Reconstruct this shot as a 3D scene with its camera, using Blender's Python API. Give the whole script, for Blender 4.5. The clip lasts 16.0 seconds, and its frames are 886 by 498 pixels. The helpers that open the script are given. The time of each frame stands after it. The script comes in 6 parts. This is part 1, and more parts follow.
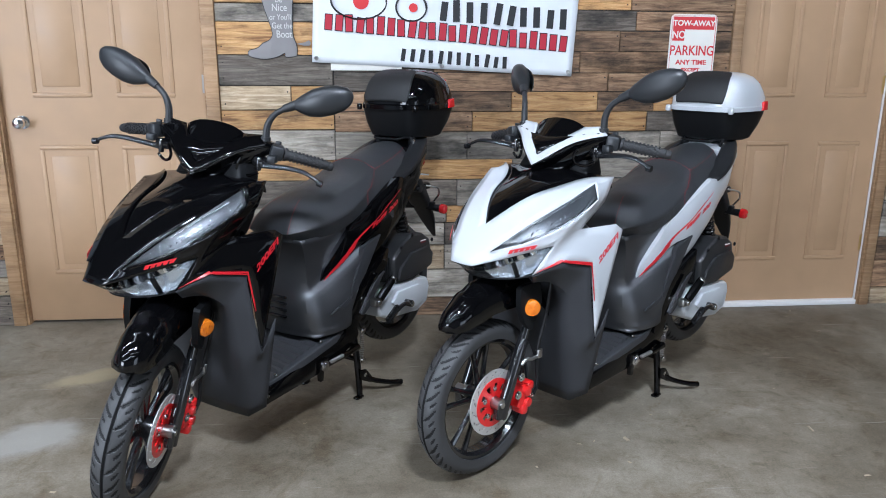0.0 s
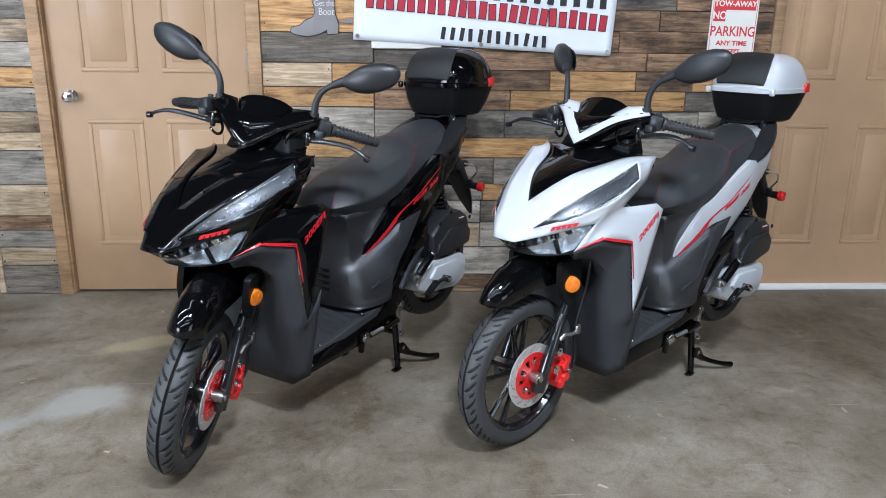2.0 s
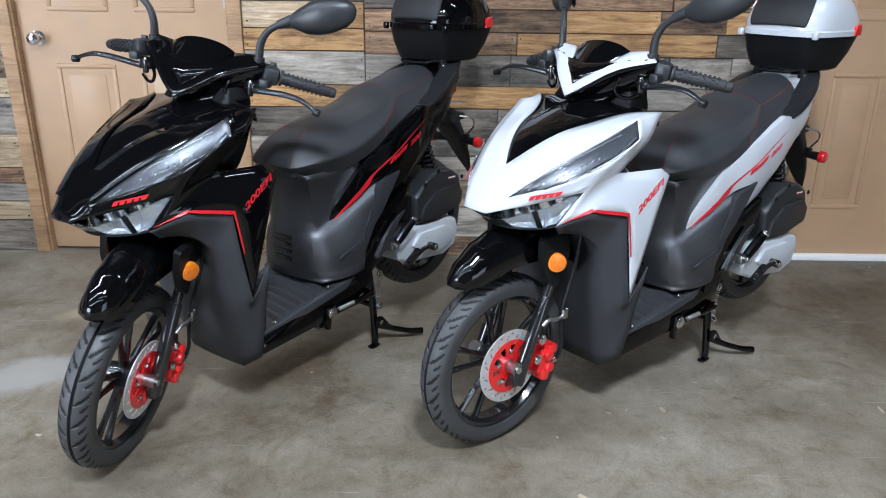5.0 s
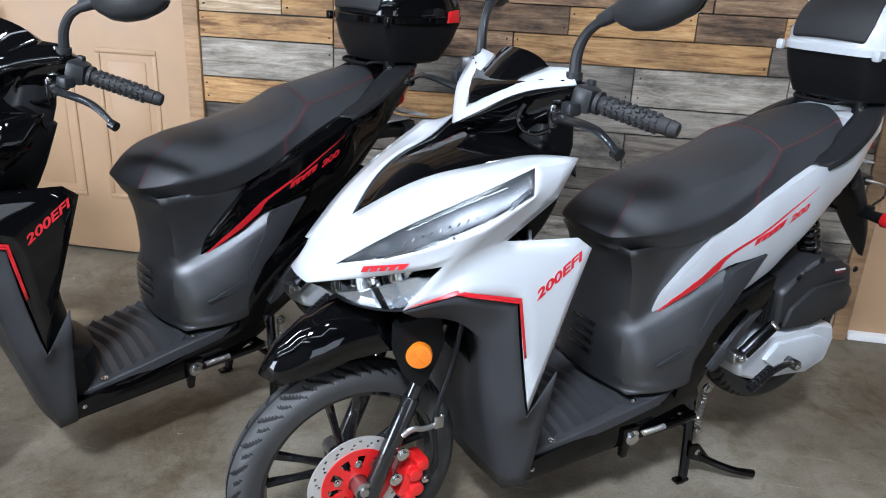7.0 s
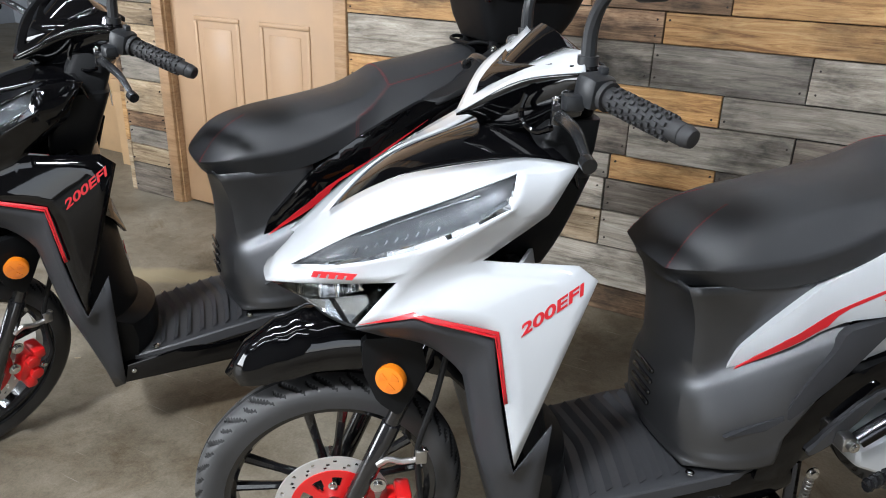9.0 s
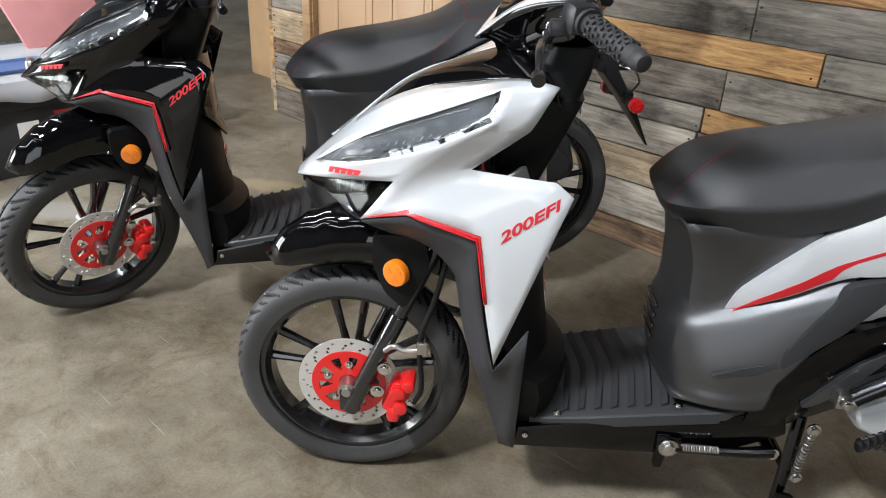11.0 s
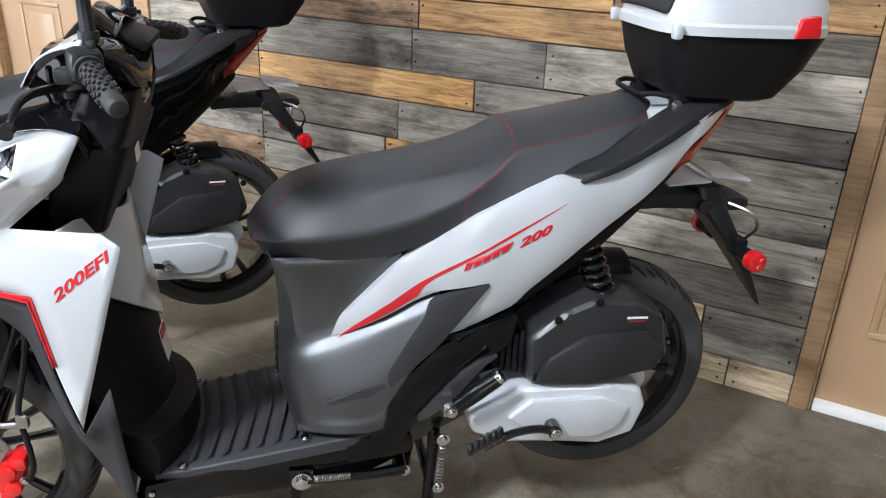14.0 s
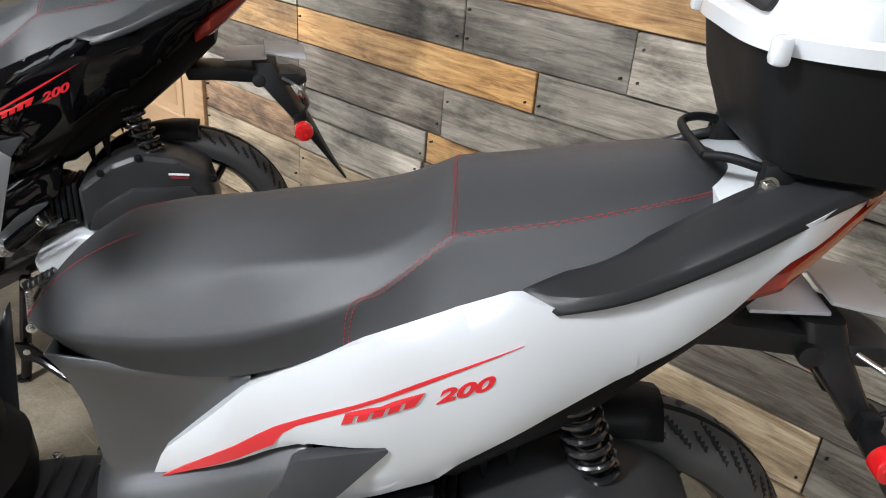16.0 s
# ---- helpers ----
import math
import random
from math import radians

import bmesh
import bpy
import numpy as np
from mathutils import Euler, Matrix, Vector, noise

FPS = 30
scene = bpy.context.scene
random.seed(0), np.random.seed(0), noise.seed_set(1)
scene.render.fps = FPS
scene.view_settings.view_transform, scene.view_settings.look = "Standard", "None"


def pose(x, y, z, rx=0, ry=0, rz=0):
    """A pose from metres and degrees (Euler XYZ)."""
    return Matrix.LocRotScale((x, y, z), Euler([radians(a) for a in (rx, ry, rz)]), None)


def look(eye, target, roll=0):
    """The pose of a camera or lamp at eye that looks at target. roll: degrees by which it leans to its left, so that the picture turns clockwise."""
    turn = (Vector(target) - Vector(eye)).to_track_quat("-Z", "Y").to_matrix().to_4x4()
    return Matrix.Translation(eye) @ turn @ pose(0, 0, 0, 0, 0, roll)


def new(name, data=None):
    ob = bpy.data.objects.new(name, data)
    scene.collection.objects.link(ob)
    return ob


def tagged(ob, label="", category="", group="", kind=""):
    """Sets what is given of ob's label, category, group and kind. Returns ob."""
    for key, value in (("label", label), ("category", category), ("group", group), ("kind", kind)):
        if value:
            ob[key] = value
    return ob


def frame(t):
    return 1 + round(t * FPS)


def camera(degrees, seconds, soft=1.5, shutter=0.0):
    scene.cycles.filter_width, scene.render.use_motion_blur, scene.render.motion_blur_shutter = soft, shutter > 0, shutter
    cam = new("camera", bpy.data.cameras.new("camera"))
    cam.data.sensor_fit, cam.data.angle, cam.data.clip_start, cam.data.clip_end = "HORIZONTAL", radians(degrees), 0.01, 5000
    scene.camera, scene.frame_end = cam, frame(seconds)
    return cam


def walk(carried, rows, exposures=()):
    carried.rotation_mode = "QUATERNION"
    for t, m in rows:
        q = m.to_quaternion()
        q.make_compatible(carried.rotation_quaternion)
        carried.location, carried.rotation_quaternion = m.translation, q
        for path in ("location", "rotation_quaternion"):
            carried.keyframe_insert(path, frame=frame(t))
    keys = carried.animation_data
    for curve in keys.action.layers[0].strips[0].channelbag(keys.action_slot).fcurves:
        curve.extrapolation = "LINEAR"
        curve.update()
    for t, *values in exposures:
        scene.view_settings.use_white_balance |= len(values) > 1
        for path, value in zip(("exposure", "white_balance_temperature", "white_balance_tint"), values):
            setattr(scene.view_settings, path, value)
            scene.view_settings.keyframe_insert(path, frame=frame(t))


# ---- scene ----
from mathutils.bvhtree import BVHTree

cam = camera(60.5, 16.0, 1.0)
PATH = [
    (0, (0.298, 0.068, 1.401), (0.473, 1.995, 0.893), 0.3),
    (0.5, (0.303, 0.077, 1.401), (0.452, 2.001, 0.873), -0.0),
    (1, (0.31, 0.079, 1.394), (0.435, 2.0, 0.851), -0.1),
    (1.5, (0.296, 0.06, 1.387), (0.4, 1.98, 0.836), 0.1),
    (2, (0.232, 0.018, 1.4), (0.344, 1.935, 0.841), 0.8),
    (2.5, (0.118, -0.052, 1.407), (0.266, 1.861, 0.843), 1.5),
    (3, (0.084, -0.079, 1.409), (0.257, 1.831, 0.839), 2.0),
    (3.5, (0.118, -0.055, 1.411), (0.302, 1.85, 0.829), 2.1),
    (3.7, (0.161, -0.032, 1.402), (0.337, 1.872, 0.816), 2.0),
    (5.8, (0.735, 0.629, 1.362), (0.541, 2.48, 0.629), -0.1),
    (6, (0.807, 0.672, 1.359), (0.563, 2.52, 0.634), -0.1),
    (6.5, (0.968, 0.8, 1.338), (0.653, 2.634, 0.604), 1.1),
    (7, (1.066, 1.043, 1.346), (0.755, 2.883, 0.628), 2.6),
    (7.5, (1.199, 1.176, 1.343), (0.853, 3.013, 0.633), 3.7),
    (8, (1.376, 1.228, 1.321), (0.881, 3.032, 0.612), 3.5),
    (8.5, (1.435, 1.339, 1.315), (0.786, 3.074, 0.561), 3.1),
    (8.7, (1.42, 1.383, 1.321), (0.66, 3.068, 0.557), 2.3),
    (10.8, (1.742, 1.494, 1.303), (0.549, 2.834, 0.418), 2.3),
    (11, (1.754, 1.46, 1.305), (0.554, 2.788, 0.412), 2.7),
    (11.5, (1.757, 1.285, 1.298), (0.555, 2.589, 0.375), 3.4),
    (12, (1.771, 1.21, 1.28), (0.587, 2.496, 0.309), 5.1),
    (12.5, (1.9, 1.256, 1.312), (0.72, 2.585, 0.395), 4.6),
    (13, (2.111, 1.354, 1.338), (0.975, 2.775, 0.509), 3.0),
    (13.5, (2.154, 1.498, 1.337), (1.119, 3.014, 0.543), 1.7),
    (14, (2.115, 1.733, 1.329), (1.253, 3.353, 0.533), 2.1),
    (14.5, (2.175, 1.942, 1.318), (1.298, 3.54, 0.493), 2.1),
    (15, (2.249, 2.111, 1.311), (1.29, 3.645, 0.458), 2.6),
    (15.5, (2.145, 2.318, 1.291), (1.112, 3.788, 0.413), 3.7),
    (16, (2.04, 2.472, 1.289), (0.89, 3.828, 0.374), 4.6),
]
GAIN = [(0.0, -0.36, 5550, 10), (3.5, -0.38, 5700, 10), (6.0, -0.16, 5500, 10), (8.5, -0.15, 6050, 10), (11.0, -0.12, 6350, 10), (12.5, -0.13, 6550, 10), (13.5, 0.05, 5950, 10), (15.5, 0.26, 6450, 10), (16.0, 0.36, 6350, 10)]
# the plan below is drawn to a larger unit; SIZE brings it to true metres (doors 2.05 m high)
SIZE = 0.93
walk(cam, [(t, look(Vector(eye) * SIZE, Vector(target) * SIZE, roll)) for t, eye, target, roll in PATH], GAIN)

# ---- light ----
world = bpy.data.worlds.new("world")
scene.world = world
world.use_nodes = True
_sky = world.node_tree.nodes.new("ShaderNodeTexSky")
_sky.sky_type = "NISHITA"
_sky.sun_disc = False
_sky.sun_elevation, _sky.sun_rotation = radians(38), radians(200)
_bg = world.node_tree.nodes["Background"]
_bg.inputs["Strength"].default_value = 0.1
world.node_tree.links.new(_sky.outputs["Color"], _bg.inputs["Color"])


def area_lamp(name, m, sx, sy, watts, colour):
    data = bpy.data.lights.new(name, "AREA")
    data.shape, data.size, data.size_y, data.energy, data.color = "RECTANGLE", sx * SIZE, sy * SIZE, watts * SIZE ** 2, colour
    ob = new(name, data)
    m.translation *= SIZE
    ob.matrix_world = m
    return ob


# daylight from the open bay on the left
area_lamp("south_soft_light", look((-6.4, -3.4, 1.8), (-1.2, 3.4, 0.5)), 3.4, 2.8, 560, (0.97, 0.99, 1.0))
# added fill from the right, no known source; brightens the scooters' near sides
area_lamp("south_soft_light", look((4.6, -3.5, 1.6), (1.6, 3.2, 0.6)), 2.6, 2.6, 65, (0.97, 0.99, 1.0))
TUBES = [(-4.6, 1.4, 40), (-4.6, -0.5, 35), (-4.6, -2.3, 35), (-2.6, 1.4, 92), (-2.6, -0.5, 35), (-2.6, -2.3, 30), (-0.9, -0.3, 60), (-0.8, -2.3, 20), (1.1, -2.6, 20), (3.5, 1.7, 50), (-0.9, 1.2, 8), (2.4, -1.5, 8), (0.2, -1.5, 10)]
PANELS = [(0.85, -0.35, 365)]
for _x, _y, _w in PANELS:
    area_lamp("panel_light", look((_x, _y, 4.08), (_x, _y, 0.0)), 0.5, 0.5, _w, (0.97, 0.985, 1.0))
for _x, _y, _w in TUBES:
    area_lamp("tube_light", look((_x, _y, 4.08), (_x, _y, 0.0)), 1.7, 0.12, _w, (0.95, 0.985, 1.0))


# ---- materials ----
def material(name, colour, rough=0.5, metal=0.0, coat=0.0, spec=0.5):
    m = bpy.data.materials.new(name)
    m.use_nodes = True
    b = m.node_tree.nodes["Principled BSDF"]
    b.inputs["Base Color"].default_value = (*colour, 1)
    b.inputs["Roughness"].default_value = rough
    b.inputs["Metallic"].default_value = metal
    b.inputs["Coat Weight"].default_value = coat
    b.inputs["Coat Roughness"].default_value = 0.04
    b.inputs["Specular IOR Level"].default_value = spec
    return m


def nd(m, kind, **values):
    n = m.node_tree.nodes.new(kind)
    for key, value in values.items():
        n.inputs[key.replace("_", " ")].default_value = value
    return n


def ramp(m, source, stops):
    r = m.node_tree.nodes.new("ShaderNodeValToRGB")
    e = r.color_ramp.elements
    while len(e) < len(stops):
        e.new(0.5)
    for i, (p, c) in enumerate(stops):
        e[i].position, e[i].color = p, (*c, 1) if len(c) == 3 else (c[0], c[0], c[0], 1)
    m.node_tree.links.new(source, r.inputs["Fac"])
    return r.outputs["Color"]


def link(m, a, b):
    m.node_tree.links.new(a, b)


def coords(m, scale=(1, 1, 1), which="Object"):
    t = m.node_tree.nodes.new("ShaderNodeTexCoord")
    mp = nd(m, "ShaderNodeMapping", Scale=scale)
    link(m, t.outputs[which], mp.inputs["Vector"])
    return mp.outputs["Vector"]


def bump(m, height, strength, distance):
    b = nd(m, "ShaderNodeBump", Strength=strength, Distance=distance)
    link(m, height, b.inputs["Height"])
    link(m, b.outputs["Normal"], m.node_tree.nodes["Principled BSDF"].inputs["Normal"])


def grained(name, colour, rough, scale, strength, depth, vary=0.12, coat=0.0, metal=0.0, spec=0.5):
    """Moulded plastic, rubber or paint with a fine grain and faint smudges."""
    m = material(name, colour, rough, metal, coat, spec)
    p = m.node_tree.nodes["Principled BSDF"]
    v = coords(m)
    fine = nd(m, "ShaderNodeTexNoise", Scale=scale, Detail=3.0)
    big = nd(m, "ShaderNodeTexNoise", Scale=7.0, Detail=4.0)
    link(m, v, fine.inputs["Vector"])
    link(m, v, big.inputs["Vector"])
    lo = tuple(c * (1 - vary) for c in colour)
    hi = tuple(min(1, c * (1 + vary)) for c in colour)
    link(m, ramp(m, big.outputs["Fac"], [(0.3, lo), (0.7, hi)]), p.inputs["Base Color"])
    link(m, ramp(m, big.outputs["Fac"], [(0.35, (rough * 0.85,)), (0.7, (min(1, rough * 1.2),))]), p.inputs["Roughness"])
    if strength:
        bump(m, fine.outputs["Fac"], strength, depth)
    return m


M_WHITE = material("white_paint", (0.52, 0.54, 0.565), 0.3, 0, 1.0)
M_BLACK = material("black_paint", (0.0018, 0.0018, 0.0022), 0.4, 0, 0.85, 0.0)
M_MATTE = grained("matte_black_plastic", (0.007, 0.0073, 0.008), 0.46, 900, 0.3, 0.0006, spec=0.15)
M_GREY = grained("dark_grey_satin_plastic", (0.120, 0.122, 0.129), 0.43, 700, 0.12, 0.0004, metal=0.85)
M_APRON = grained("charcoal_plastic", (0.038, 0.039, 0.043), 0.42, 800, 0.2, 0.0005, spec=0.25)
M_DECK = grained("footboard_plastic", (0.040, 0.041, 0.045), 0.42, 500, 0.35, 0.0008, spec=0.4)
M_RAIL = grained("charcoal_rail_plastic", (0.013, 0.0135, 0.015), 0.42, 700, 0.25, 0.0006, spec=0.4)
M_RED = material("red_paint", (0.62, 0.012, 0.012), 0.3, 0, 0.6)
M_DECAL = material("red_decal", (0.55, 0.012, 0.02), 0.35, 0, 0.4)
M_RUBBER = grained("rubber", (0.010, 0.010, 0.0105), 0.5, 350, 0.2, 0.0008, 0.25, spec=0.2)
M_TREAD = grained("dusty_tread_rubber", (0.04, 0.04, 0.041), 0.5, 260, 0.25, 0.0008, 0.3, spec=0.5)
M_GRIP = grained("grip_rubber", (0.018, 0.018, 0.0195), 0.62, 500, 0.2, 0.0006, 0.2)
M_CHROME = material("chrome", (0.72, 0.72, 0.72), 0.14, 1.0)
M_STEEL = grained("brushed_steel", (0.48, 0.47, 0.46), 0.32, 400, 0.1, 0.0003, 0.1, metal=1.0)
M_ALLOY = grained("silver_engine_paint", (0.70, 0.73, 0.765), 0.40, 500, 0.15, 0.0004, 0.06, metal=0.35)
M_ORANGE = material("orange_reflector", (0.75, 0.2, 0.008), 0.2, 0, 0.8)
M_AMBER = material("dark_amber_facet", (0.72, 0.18, 0.007), 0.12, 0, 1.0)
M_REDLENS = material("red_lens", (0.26, 0.016, 0.008), 0.14, 0, 1.0)
M_REDLAMP = material("bright_red_lens", (0.55, 0.010, 0.012), 0.18, 0, 1.0)
M_SEAT = grained("seat_vinyl", (0.030, 0.0315, 0.0345), 0.45, 1500, 0.45, 0.0007, 0.12, spec=0.45)
M_THREAD = material("red_thread", (0.26, 0.015, 0.022), 0.7)
M_HOUSING = material("headlight_housing", (0.016, 0.017, 0.019), 0.3, 0.0)
M_LED = material("headlight_reflector", (0.28, 0.29, 0.31), 0.25, 0.9)
M_GLASS = material("clear_lens", (0.92, 0.95, 0.97), 0.02)
M_GLASS.node_tree.nodes["Principled BSDF"].inputs["Transmission Weight"].default_value = 1.0
M_GLASS.node_tree.nodes["Principled BSDF"].inputs["IOR"].default_value = 1.25
M_MIRROR = material("mirror_glass", (0.85, 0.86, 0.87), 0.02, 1.0)
M_BLACKMETAL = material("black_enamel", (0.008, 0.008, 0.009), 0.22, 0, 0.7)
M_LEVER = material("black_anodised_lever", (0.05, 0.052, 0.056), 0.24, 0.8)
M_LABEL = material("paper_label", (0.75, 0.73, 0.72), 0.5)

M_AIRBOX = grained("airbox_plastic", (0.021, 0.0215, 0.023), 0.38, 600, 0.3, 0.0006, 0.2)
M_PAD = grained("ribbed_pad", (0.012, 0.012, 0.013), 0.6, 400, 0.3, 0.0008, 0.2)
M_REDBLOCK = material("red_reflector", (0.62, 0.012, 0.016), 0.25, 0, 0.6)
M_LABELRED = material("dark_red_print", (0.16, 0.02, 0.03), 0.5)
M_DISC = grained("pale_brake_steel", (0.62, 0.60, 0.58), 0.42, 300, 0.1, 0.0003, 0.08, metal=0.55)
M_BOWL = material("silver_reflector", (0.55, 0.57, 0.60), 0.24, 0.9)
M_RUNLAMP = material("smoked_silver_reflector", (0.035, 0.037, 0.041), 0.3, 0.5)
M_STEM = grained("grey_black_plastic", (0.018, 0.0195, 0.022), 0.42, 700, 0.25, 0.0005, spec=0.5)
M_PLATE = grained("pale_zinc_plate", (0.52, 0.54, 0.57), 0.4, 200, 0.1, 0.0004, 0.08, metal=0.2)
M_DARKCHROME = material("black_chrome", (0.045, 0.045, 0.048), 0.2, 1.0)

# ---- mesh helpers ----
def part(name, bm, mat, parent=None, label="", angle=32, smooth=True):
    """One mesh object from a bmesh, under a thing or a part."""
    bmesh.ops.recalc_face_normals(bm, faces=bm.faces)
    me = bpy.data.meshes.new(name)
    bm.to_mesh(me)
    bm.free()
    me.materials.append(mat)
    if smooth:
        me.shade_smooth()
        me.set_sharp_from_angle(angle=radians(angle))
    ob = new(name, me)
    if parent:
        ob.parent = parent
    if label:
        tagged(ob, label)
    return ob


def subsurf(ob, levels):
    m = ob.modifiers.new("subsurf", "SUBSURF")
    m.levels = m.render_levels = levels
    return ob


def solidify(ob, thick, offset=-1.0):
    m = ob.modifiers.new("solidify", "SOLIDIFY")
    m.thickness, m.offset = thick, offset
    return ob


def join(*bms):
    """Several bmeshes as one."""
    out = bmesh.new()
    for b in bms:
        me = bpy.data.meshes.new("tmp")
        b.to_mesh(me)
        b.free()
        out.from_mesh(me)
        bpy.data.meshes.remove(me)
    return out


def moved(bm, m):
    bmesh.ops.transform(bm, matrix=m, verts=bm.verts)
    return bm


def rbox(sx, sy, sz, bevel=0.0, m=None, seg=2):
    bm = bmesh.new()
    bmesh.ops.create_cube(bm, size=1.0)
    bmesh.ops.scale(bm, vec=(sx, sy, sz), verts=bm.verts)
    if bevel:
        bmesh.ops.bevel(bm, geom=bm.edges[:], offset=bevel, segments=seg, profile=0.5, affect="EDGES")
    return moved(bm, m) if m else bm


def span(a, b, bevel=0.0, seg=2):
    """A bevelled box between two corners."""
    a, b = Vector(a), Vector(b)
    d = b - a
    return rbox(abs(d.x), abs(d.y), abs(d.z), bevel, Matrix.Translation((a + b) / 2), seg)


def cyl(p, q, r, r2=None, n=20, bevel=0.0):
    p, q = Vector(p), Vector(q)
    bm = bmesh.new()
    bmesh.ops.create_cone(bm, cap_ends=True, segments=n, radius1=r, radius2=r if r2 is None else r2, depth=(q - p).length)
    if bevel:
        bmesh.ops.bevel(bm, geom=[e for e in bm.edges if len(e.link_faces) == 2 and e.calc_face_angle(0) > 1], offset=bevel, segments=2, profile=0.5, affect="EDGES")
    return moved(bm, Matrix.Translation((p + q) / 2) @ (q - p).to_track_quat("Z", "Y").to_matrix().to_4x4())


def curve_points(points, steps=6):
    """Catmull-Rom points through a line of points."""
    p = [Vector(a) for a in points]
    p = [2 * p[0] - p[1]] + p + [2 * p[-1] - p[-2]]
    out = []
    for i in range(1, len(p) - 2):
        a, b, c, d = p[i - 1:i + 3]
        for k in range(steps):
            t = k / steps
            out.append(0.5 * (2 * b + (c - a) * t + (2 * a - 5 * b + 4 * c - d) * t * t + (3 * b - a - 3 * c + d) * t ** 3))
    return out + [p[-2]]


def tube(points, r, n=10, steps=6, flat=1.0):
    """A round or flattened bar along a smooth line; r: one radius or one for each given point."""
    rs = list(r) if isinstance(r, (list, tuple)) else [r] * len(points)
    pts = curve_points(points, steps) if steps > 1 else [Vector(a) for a in points]
    k = len(pts)
    bm = bmesh.new()
    rings = []
    side = None
    for i, p in enumerate(pts):
        d = (pts[min(i + 1, k - 1)] - pts[max(i - 1, 0)]).normalized()
        if side is None:
            side = d.orthogonal().normalized()
        side = (side - d * side.dot(d)).normalized()
        up = d.cross(side)
        u = i / (k - 1) * (len(rs) - 1)
        j = min(int(u), len(rs) - 2) if len(rs) > 1 else 0
        rad = rs[j] + (rs[min(j + 1, len(rs) - 1)] - rs[j]) * (u - j)
        rings.append([bm.verts.new(p + rad * (math.cos(a) * side + flat * math.sin(a) * up)) for a in [math.tau * q / n for q in range(n)]])
    for a, b in zip(rings, rings[1:]):
        for q in range(n):
            bm.faces.new((a[q], a[(q + 1) % n], b[(q + 1) % n], b[q]))
    bm.faces.new(rings[0][::-1])
    bm.faces.new(rings[-1])
    return bm


def lathe(profile, n=48, centre=(0, 0, 0), closed=False):
    """Turns (offset along y, radius) pairs round the y axis."""
    bm = bmesh.new()
    rings = [[bm.verts.new((centre[0] + r * math.cos(a), centre[1] + y, centre[2] + r * math.sin(a))) for a in [math.tau * q / n for q in range(n)]] for y, r in profile]
    pairs = list(zip(rings, rings[1:])) + ([(rings[-1], rings[0])] if closed else [])
    for a, b in pairs:
        for q in range(n):
            bm.faces.new((a[q], a[(q + 1) % n], b[(q + 1) % n], b[q]))
    if not closed:
        bm.faces.new(rings[0])
        bm.faces.new(rings[-1][::-1])
    return bm


def loft(sections, caps=True):
    """A skin over closed loops that have the same number of points."""
    bm = bmesh.new()
    rings = [[bm.verts.new(p) for p in s] for s in sections]
    n = len(rings[0])
    for a, b in zip(rings, rings[1:]):
        for q in range(n):
            bm.faces.new((a[q], a[(q + 1) % n], b[(q + 1) % n], b[q]))
    if caps:
        bm.faces.new(rings[0][::-1])
        bm.faces.new(rings[-1])
    return bm


def rounded(cx, cy, hx, hy, power=4.0, n=28):
    """A rounded rectangle as (x, y) pairs."""
    out = []
    for q in range(n):
        a = math.tau * (q + 0.5) / n
        c, s = math.cos(a), math.sin(a)
        out.append((cx + hx * math.copysign(abs(c) ** (2 / power), c), cy + hy * math.copysign(abs(s) ** (2 / power), s)))
    return out


def prism(outline, y0, y1, bevel=0.0, seg=2):
    """A side outline of (x, z) pairs as a slab from y0 to y1."""
    bm = bmesh.new()
    f = bm.faces.new([bm.verts.new((x, y0, z)) for x, z in outline])
    r = bmesh.ops.extrude_face_region(bm, geom=[f])
    bmesh.ops.translate(bm, vec=(0, y1 - y0, 0), verts=[v for v in r["geom"] if isinstance(v, bmesh.types.BMVert)])
    if bevel:
        bmesh.ops.bevel(bm, geom=bm.edges[:], offset=bevel, segments=seg, profile=0.6, affect="EDGES", clamp_overlap=True)
    return bm


def ease(pairs, x):
    """Smooth value at x from (x, value) pairs."""
    if x <= pairs[0][0]:
        return pairs[0][1]
    for (a, va), (b, vb) in zip(pairs, pairs[1:]):
        if x <= b:
            t = (x - a) / (b - a)
            return va + (vb - va) * t * t * (3 - 2 * t)
    return pairs[-1][1]


